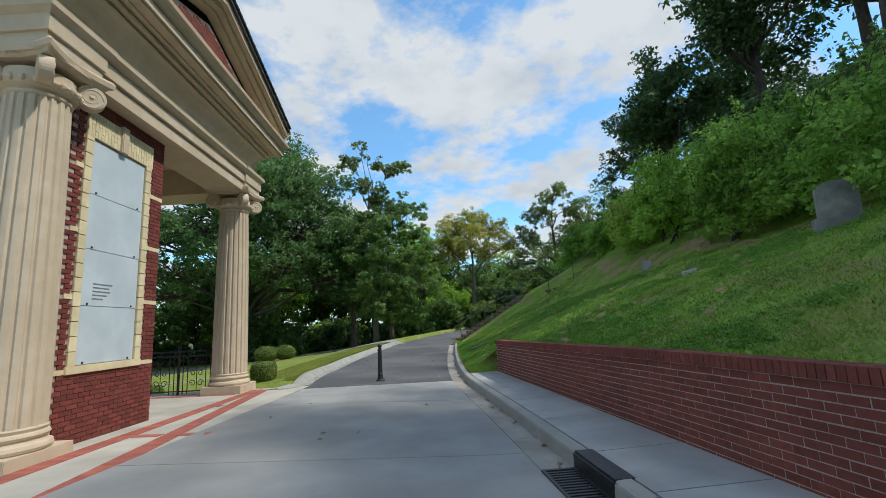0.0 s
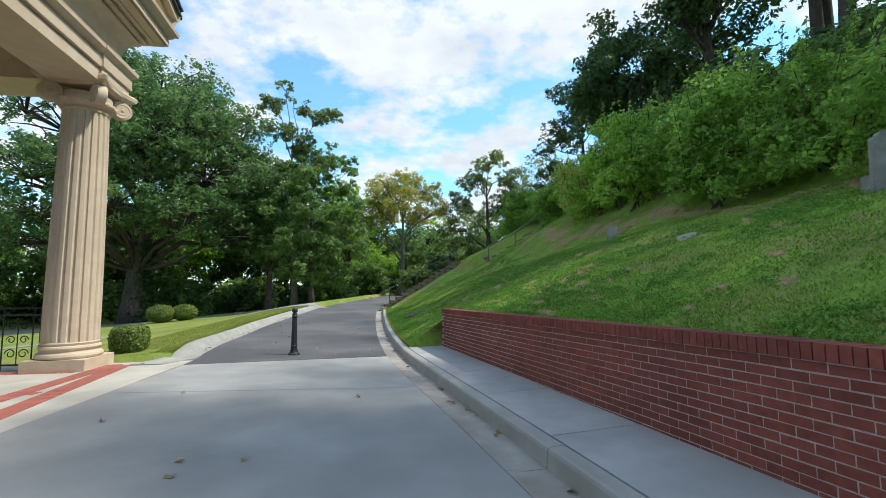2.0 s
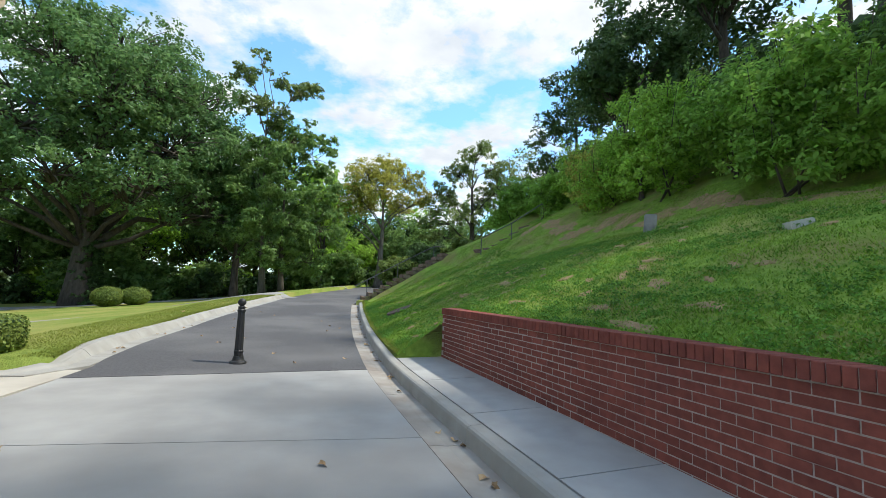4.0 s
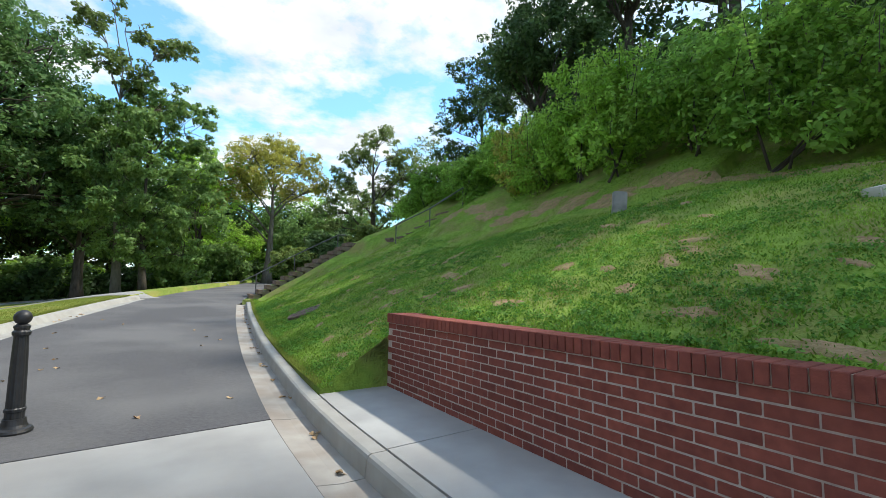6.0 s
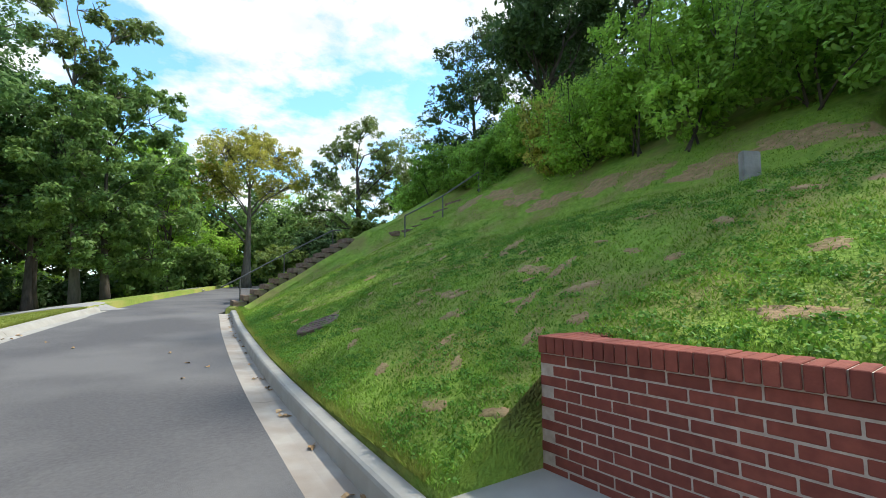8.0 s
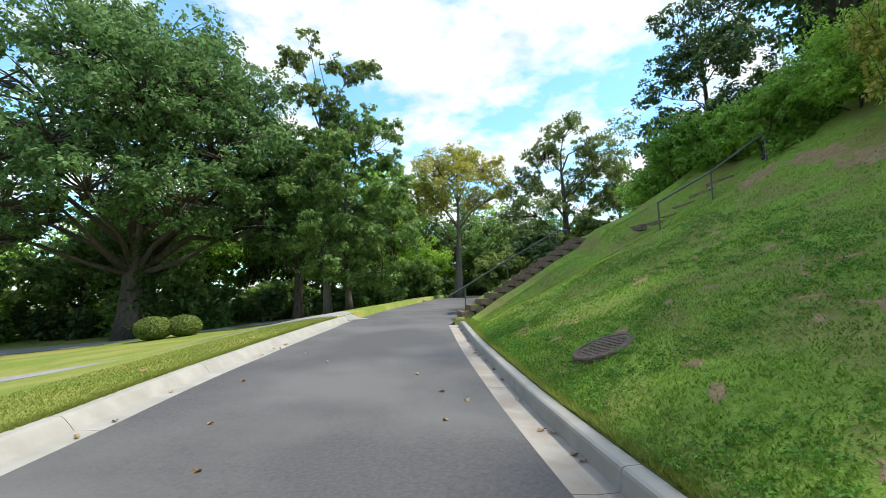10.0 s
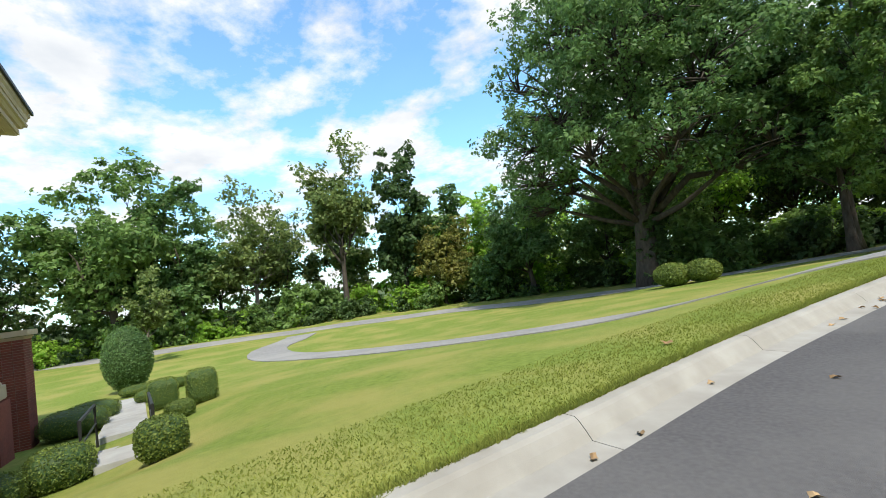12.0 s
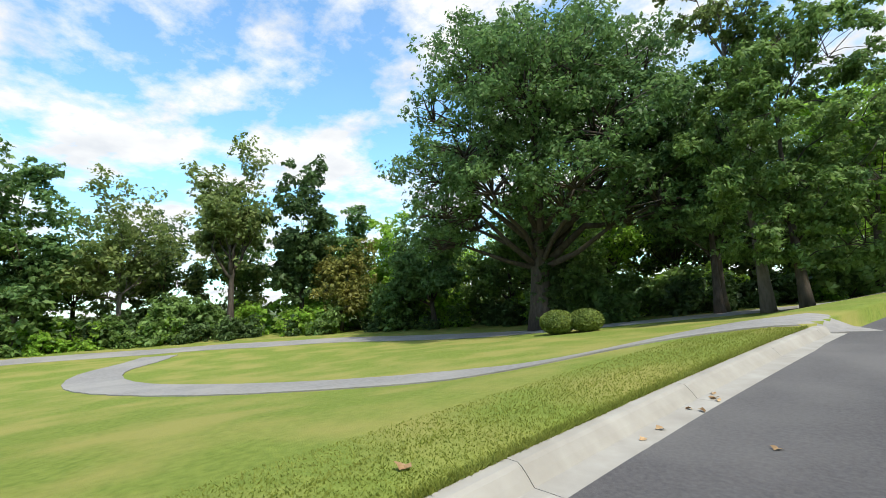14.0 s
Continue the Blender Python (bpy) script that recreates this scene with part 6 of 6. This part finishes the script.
# ---- parked car beyond the lawn ----
def parked_car(m):
    car = tagged(empty("parked_car", m), "white saloon car parked on the back lane", "car")
    bm = bmesh.new()
    sec = [(-2.2, 0.35, 0.75), (-2.1, 0.28, 0.90), (-1.2, 0.25, 0.95), (-0.9, 0.25, 1.0), (0.9, 0.25, 0.98), (1.3, 0.25, 0.92), (2.1, 0.28, 0.78), (2.25, 0.36, 0.62)]
    rows_ = []
    for x, a, b in sec:
        rows_.append([bm.verts.new(p) for p in ((x, -0.84, a), (x, -0.88, (a + b) / 2), (x, -0.80, b), (x, 0.80, b), (x, 0.88, (a + b) / 2), (x, 0.84, a))])
    for a, b in zip(rows_, rows_[1:]):
        for i in range(6):
            bm.faces.new((a[i], a[(i + 1) % 6], b[(i + 1) % 6], b[i]))
    bm.faces.new(rows_[0])
    bm.faces.new(rows_[-1][::-1])
    part("body", bm, M_WHITE, car, "white paint")
    for nm, e, mt, lo, hi in (("cabin_glass", 0.0, M_GLASS, 0.96, 1.36), ("roof", 0.0, M_WHITE, 1.355, 1.42)):
        bm = bmesh.new()
        q = [(-1.55, lo), (1.15, lo), (0.45, hi), (-1.0, hi)] if nm == "cabin_glass" else [(-1.08, lo), (0.52, lo), (0.40, hi), (-0.95, hi)]
        a = [bm.verts.new((x, -0.72 + 0.15 * (z > 1.2), z)) for x, z in q]
        b = [bm.verts.new((x, 0.72 - 0.15 * (z > 1.2), z)) for x, z in q]
        bm.faces.new(a)
        bm.faces.new(b[::-1])
        for i in range(4):
            bm.faces.new((a[i], a[(i + 1) % 4], b[(i + 1) % 4], b[i]))
        part(nm, bm, mt, car)
    for x in (-1.4, 1.4):
        for y in (-0.80, 0.80):
            bm = bmesh.new()
            lathe(bm, [(0.20, -0.1), (0.32, -0.1), (0.33, 0.0), (0.32, 0.1), (0.20, 0.1)], 20, Matrix.Translation((x, y, 0.33)) @ pose(0, 0, 0, 90, 0, 0))
            wheel = part("wheel", bm, M_RUBBER, car, "black tyre")
    return car


parked_car(Matrix.Translation((-13.6, 62.5, ground_z(-13.6, 62.5) + 0.02)) @ pose(0, 0, 0, 0, 0, 18))


# ---- dirt patches, grass, fallen leaves ----
def dirt_patch(x, y, rx, ry, turn, seed):
    """A ragged bare patch that follows the ground."""
    rng = random.Random(seed)
    n, rings = 40, 5
    ph = [rng.uniform(0, 6.28) for _ in range(4)]
    v, f = [(x, y, ground_z(x, y) + 0.012)], []
    ca, sa = math.cos(turn), math.sin(turn)
    for r in range(1, rings + 1):
        for k in range(n):
            a = 2 * math.pi * k / n
            w = 1 + 0.22 * math.sin(2 * a + ph[0]) + 0.16 * math.sin(5 * a + ph[1]) + 0.10 * math.sin(9 * a + ph[2]) + 0.07 * math.sin(14 * a + ph[3])
            u, t = rx * 0.85 * w * math.cos(a) * r / rings, ry * w * math.sin(a) * r / rings
            px, py = x + u * ca - t * sa, y + u * sa + t * ca
            v.append((px, py, ground_z(px, py) + (0.012 if r < rings - 1 else (0.002 if r < rings else -0.02))))
    for k in range(n):
        f.append((0, 1 + k, 1 + (k + 1) % n))
        for r in range(rings - 1):
            a, b = 1 + r * n, 1 + (r + 1) * n
            f.append((a + k, b + k, b + (k + 1) % n, a + (k + 1) % n))
    ob = mesh_ob("dirt_patch", v, f, M_DIRT, smooth=True)
    tagged(ob, "bare reddish dirt patch worn in the grass", "dirt", kind="structure")


patches = [(4.83, 16.6, 0.7, 0.35, 0.6), (3.71, 14.35, 0.55, 0.22, 0.3), (2.6, 15.2, 0.30, 0.20, 1.0), (2.1, 14.5, 0.28, 0.16, 0.4), (3.0, 14.2, 0.5, 0.16, 0.2), (3.2, 13.6, 0.45, 0.18, 2.0),
           (1.5, 14.8, 0.30, 0.14, 1.2), (2.4, 13.45, 0.35, 0.12, 0.5), (4.05, 15.15, 0.3, 0.13, 0.2), (3.7, 20.7, 0.4, 0.15, 1.3), (3.55, 9.6, 0.4, 0.22, 1.0), (3.65, 10.4, 0.35, 0.16, 0.8),
           (3.75, 14.9, 0.7, 0.25, 1.4), (2.75, 9.6, 0.45, 0.14, 1.6), (2.5, 8.7, 0.7, 0.14, 1.6), (3.1, 10.45, 0.35, 0.15, 0.5), (3.1, 8.4, 0.4, 0.16, 1.2), (1.35, 13.4, 0.30, 0.12, 1.4), (2.55, 11.5, 0.4, 0.12, 1.6)]
patches = [(x, y, a * 0.66, b * 0.66, t) for x, y, a, b, t in patches]
pr_ = random.Random(15)
for k in range(90):
    yy = pr_.uniform(5.0, 22.0)
    patches.append((right_x(yy) + pr_.uniform(0.5, 4.6), yy, pr_.uniform(0.07, 0.26), pr_.uniform(0.04, 0.11), pr_.uniform(0.6, 2.4)))
for k, (x, y, a, b, t) in enumerate(patches):
    dirt_patch(x, y, a, b, t, 400 + k)
# washed-out strip below the thicket
for k in range(12):
    y = 8.0 + 1.35 * k
    dirt_patch(7.7 + 0.05 * k + 0.2 * math.sin(k * 2.1), y, 0.95, 0.42, 1.5 + 0.1 * math.sin(k), 450 + k)


def grass_field(name, spots, h0, h1, material, seed, label):
    """Blades of grass, three to a tuft, as thin bent triangles."""
    rng = np.random.default_rng(seed)
    n = len(spots)
    p = np.array(spots)
    a = rng.random(n) * 6.28
    w = rng.uniform(0.006, 0.012, n)[:, None] * np.column_stack([np.cos(a), np.sin(a), np.zeros(n)])
    h = rng.uniform(h0, h1, n)
    tip = p + np.column_stack([rng.normal(size=n) * h * 0.55, rng.normal(size=n) * h * 0.55, h])
    v = np.empty((n * 3, 3))
    v[0::3], v[1::3], v[2::3] = p - w, p + w, tip
    me = bpy.data.meshes.new(name)
    me.vertices.add(n * 3)
    me.vertices.foreach_set("co", v.astype(np.float32).ravel())
    me.loops.add(n * 3)
    me.loops.foreach_set("vertex_index", np.arange(n * 3, dtype=np.int32))
    me.polygons.add(n)
    me.polygons.foreach_set("loop_start", np.arange(0, n * 3, 3, dtype=np.int32))
    me.update(calc_edges=True)
    me.materials.append(material)
    return tagged(new(name, me), label, "grass", kind="stuff")


gr = random.Random(77)


def in_patch(x, y):
    for px, py, a, b, t in patches:
        u, w = (x - px) * math.cos(t) + (y - py) * math.sin(t), -(x - px) * math.sin(t) + (y - py) * math.cos(t)
        if (u / a) ** 2 + (w / b) ** 2 < 0.75:
            return True
    return False


spots = []
while len(spots) < 240000:
    y = gr.uniform(3.0, 27.0)
    d = gr.random() ** 1.5 * 8.0
    x = right_x(y) + 0.02 + d
    if in_patch(x, y) and gr.random() < 0.25:
        continue
    if math.hypot(x - mx, y - my) < 0.36:
        continue
    clump = noise2(x * 3.1, y * 2.7) + 0.6 * noise2(x * 7.3 + 3, y * 8.1)
    if clump < -0.35 and gr.random() < 0.5:
        continue
    spots.append((x, y, ground_z(x, y) - 0.005))
grass_field("hill_grass", spots, 0.016, 0.042, M_BLADE, 8, "short rough green grass on the bank")
# low broad-leaved weeds among the grass
wr = np.random.default_rng(12)
mats = []
while len(mats) < 4200:
    y = gr.uniform(4.0, 24.0)
    x = right_x(y) + 0.10 + gr.random() ** 1.2 * 5.4
    if in_patch(x, y) or noise2(x * 1.1 + 4, y * 1.3) < -0.25 + 0.5 * gr.random():
        continue
    mats.append((x, y, ground_z(x, y) + 0.022, gr.uniform(0.06, 0.15)))
tagged(cards("weed_leaves", leaf_cloud(wr, mats, 120000, 0.023, 0.22, 0.1, 0.3), L_WEED), "low broad-leaved weeds scattered in the bank grass", "weeds", kind="stuff")
spots = []
while len(spots) < 48000:
    y = gr.uniform(12.3, 29.0)
    d = gr.random() ** 2.2 * 1.7
    x = left_x(y) - 0.49 - d
    if y < 13.0 and x < -4.3:
        continue
    spots.append((x, y, ground_z(x, y) - 0.005))
grass_field("lawn_grass", spots, 0.012, 0.032, M_BLADEL, 9, "mown yellow-green lawn grass along the kerb")
# taller tufts leaning over the kerb backs
spots = []
for k in range(9000):
    y = gr.uniform(12.6, 29.0)
    spots.append((left_x(y) - 0.485 - gr.random() ** 2 * 0.10, y, ground_z(left_x(y) - 0.55, y) - 0.01))
for k in range(9000):
    y = gr.uniform(12.7, 27.0)
    spots.append((right_x(y) + 0.01 + gr.random() ** 2 * 0.12, y, hill_z(right_x(y) + 0.05, y) - 0.01))
grass_field("kerb_grass", spots, 0.03, 0.075, M_BLADEL, 10, "unclipped grass fringe along the kerbs")

# dry leaves on gutter, kerb, drive and lawn
leaf_me = []
for s in range(3):
    bm = bmesh.new()
    lr = random.Random(s)
    pts = []
    for k in range(10):
        a = 2 * math.pi * k / 10
        r = 0.035 * (1.0 if k % 2 else 0.62) * lr.uniform(0.8, 1.2)
        pts.append(bm.verts.new((r * 1.4 * math.cos(a), r * math.sin(a), 0.012 * math.cos(2 * a + s))))
    c = bm.verts.new((0, 0, -0.004))
    for k in range(10):
        bm.faces.new((c, pts[k], pts[(k + 1) % 10]))
    me = bpy.data.meshes.new("fallen_leaf")
    bm.to_mesh(me)
    bm.free()
    me.materials.append(M_DRYLEAF)
    leaf_me.append(me)
lr = random.Random(21)
spots = []
for k in range(46):
    y = lr.uniform(4.0, 26.5)
    spots.append((gut_x(y) + lr.uniform(0.20, 0.325), y, rise(y) + 0.0))
for k in range(16):
    y = lr.uniform(13.0, 25.0)
    spots.append((left_x(y) - lr.uniform(0.02, 0.20), y, drive_z(left_x(y), y) + 0.022))
for k in range(22):
    y = lr.uniform(6, 24)
    x = lr.uniform(-3.1, 0.2)
    spots.append((x, y, drive_z(x, y) + 0.018))
for x, y, z, in spots:
    o = new("fallen_leaf", leaf_me[lr.randrange(3)])
    o.matrix_world = Matrix.Translation((x, y, z)) @ pose(0, 0, 0, lr.uniform(-14, 14), lr.uniform(-14, 14), lr.uniform(0, 360))
    tagged(o, "curled dry brown leaf on the ground", "leaf", "fallen leaves")
big = new("fallen_leaf", leaf_me[0])
big.matrix_world = Matrix.Translation((-4.55, 20.0, ground_z(-4.55, 20.0) + 0.04)) @ pose(0, 0, 0, 8, 5, 40) @ Matrix.Scale(1.6, 4)
tagged(big, "large pale dry leaf on the lawn", "leaf", "fallen leaves")

# ---- bricks of the retaining wall, one by one ----
stretcher = brick_mesh("brick", DEEP / 2, BL, BH)
stretcher.materials.append(M_BRICK)
rowlock = brick_mesh("brick", DEEP + 0.02, BH + 0.002, CAP)
rowlock.materials.append(M_BRICK)
for me, ms in ((stretcher, near_b), (rowlock, near_c)):
    for m in ms:
        o = new("brick", me)
        o.parent = retaining
        o.matrix_local = m
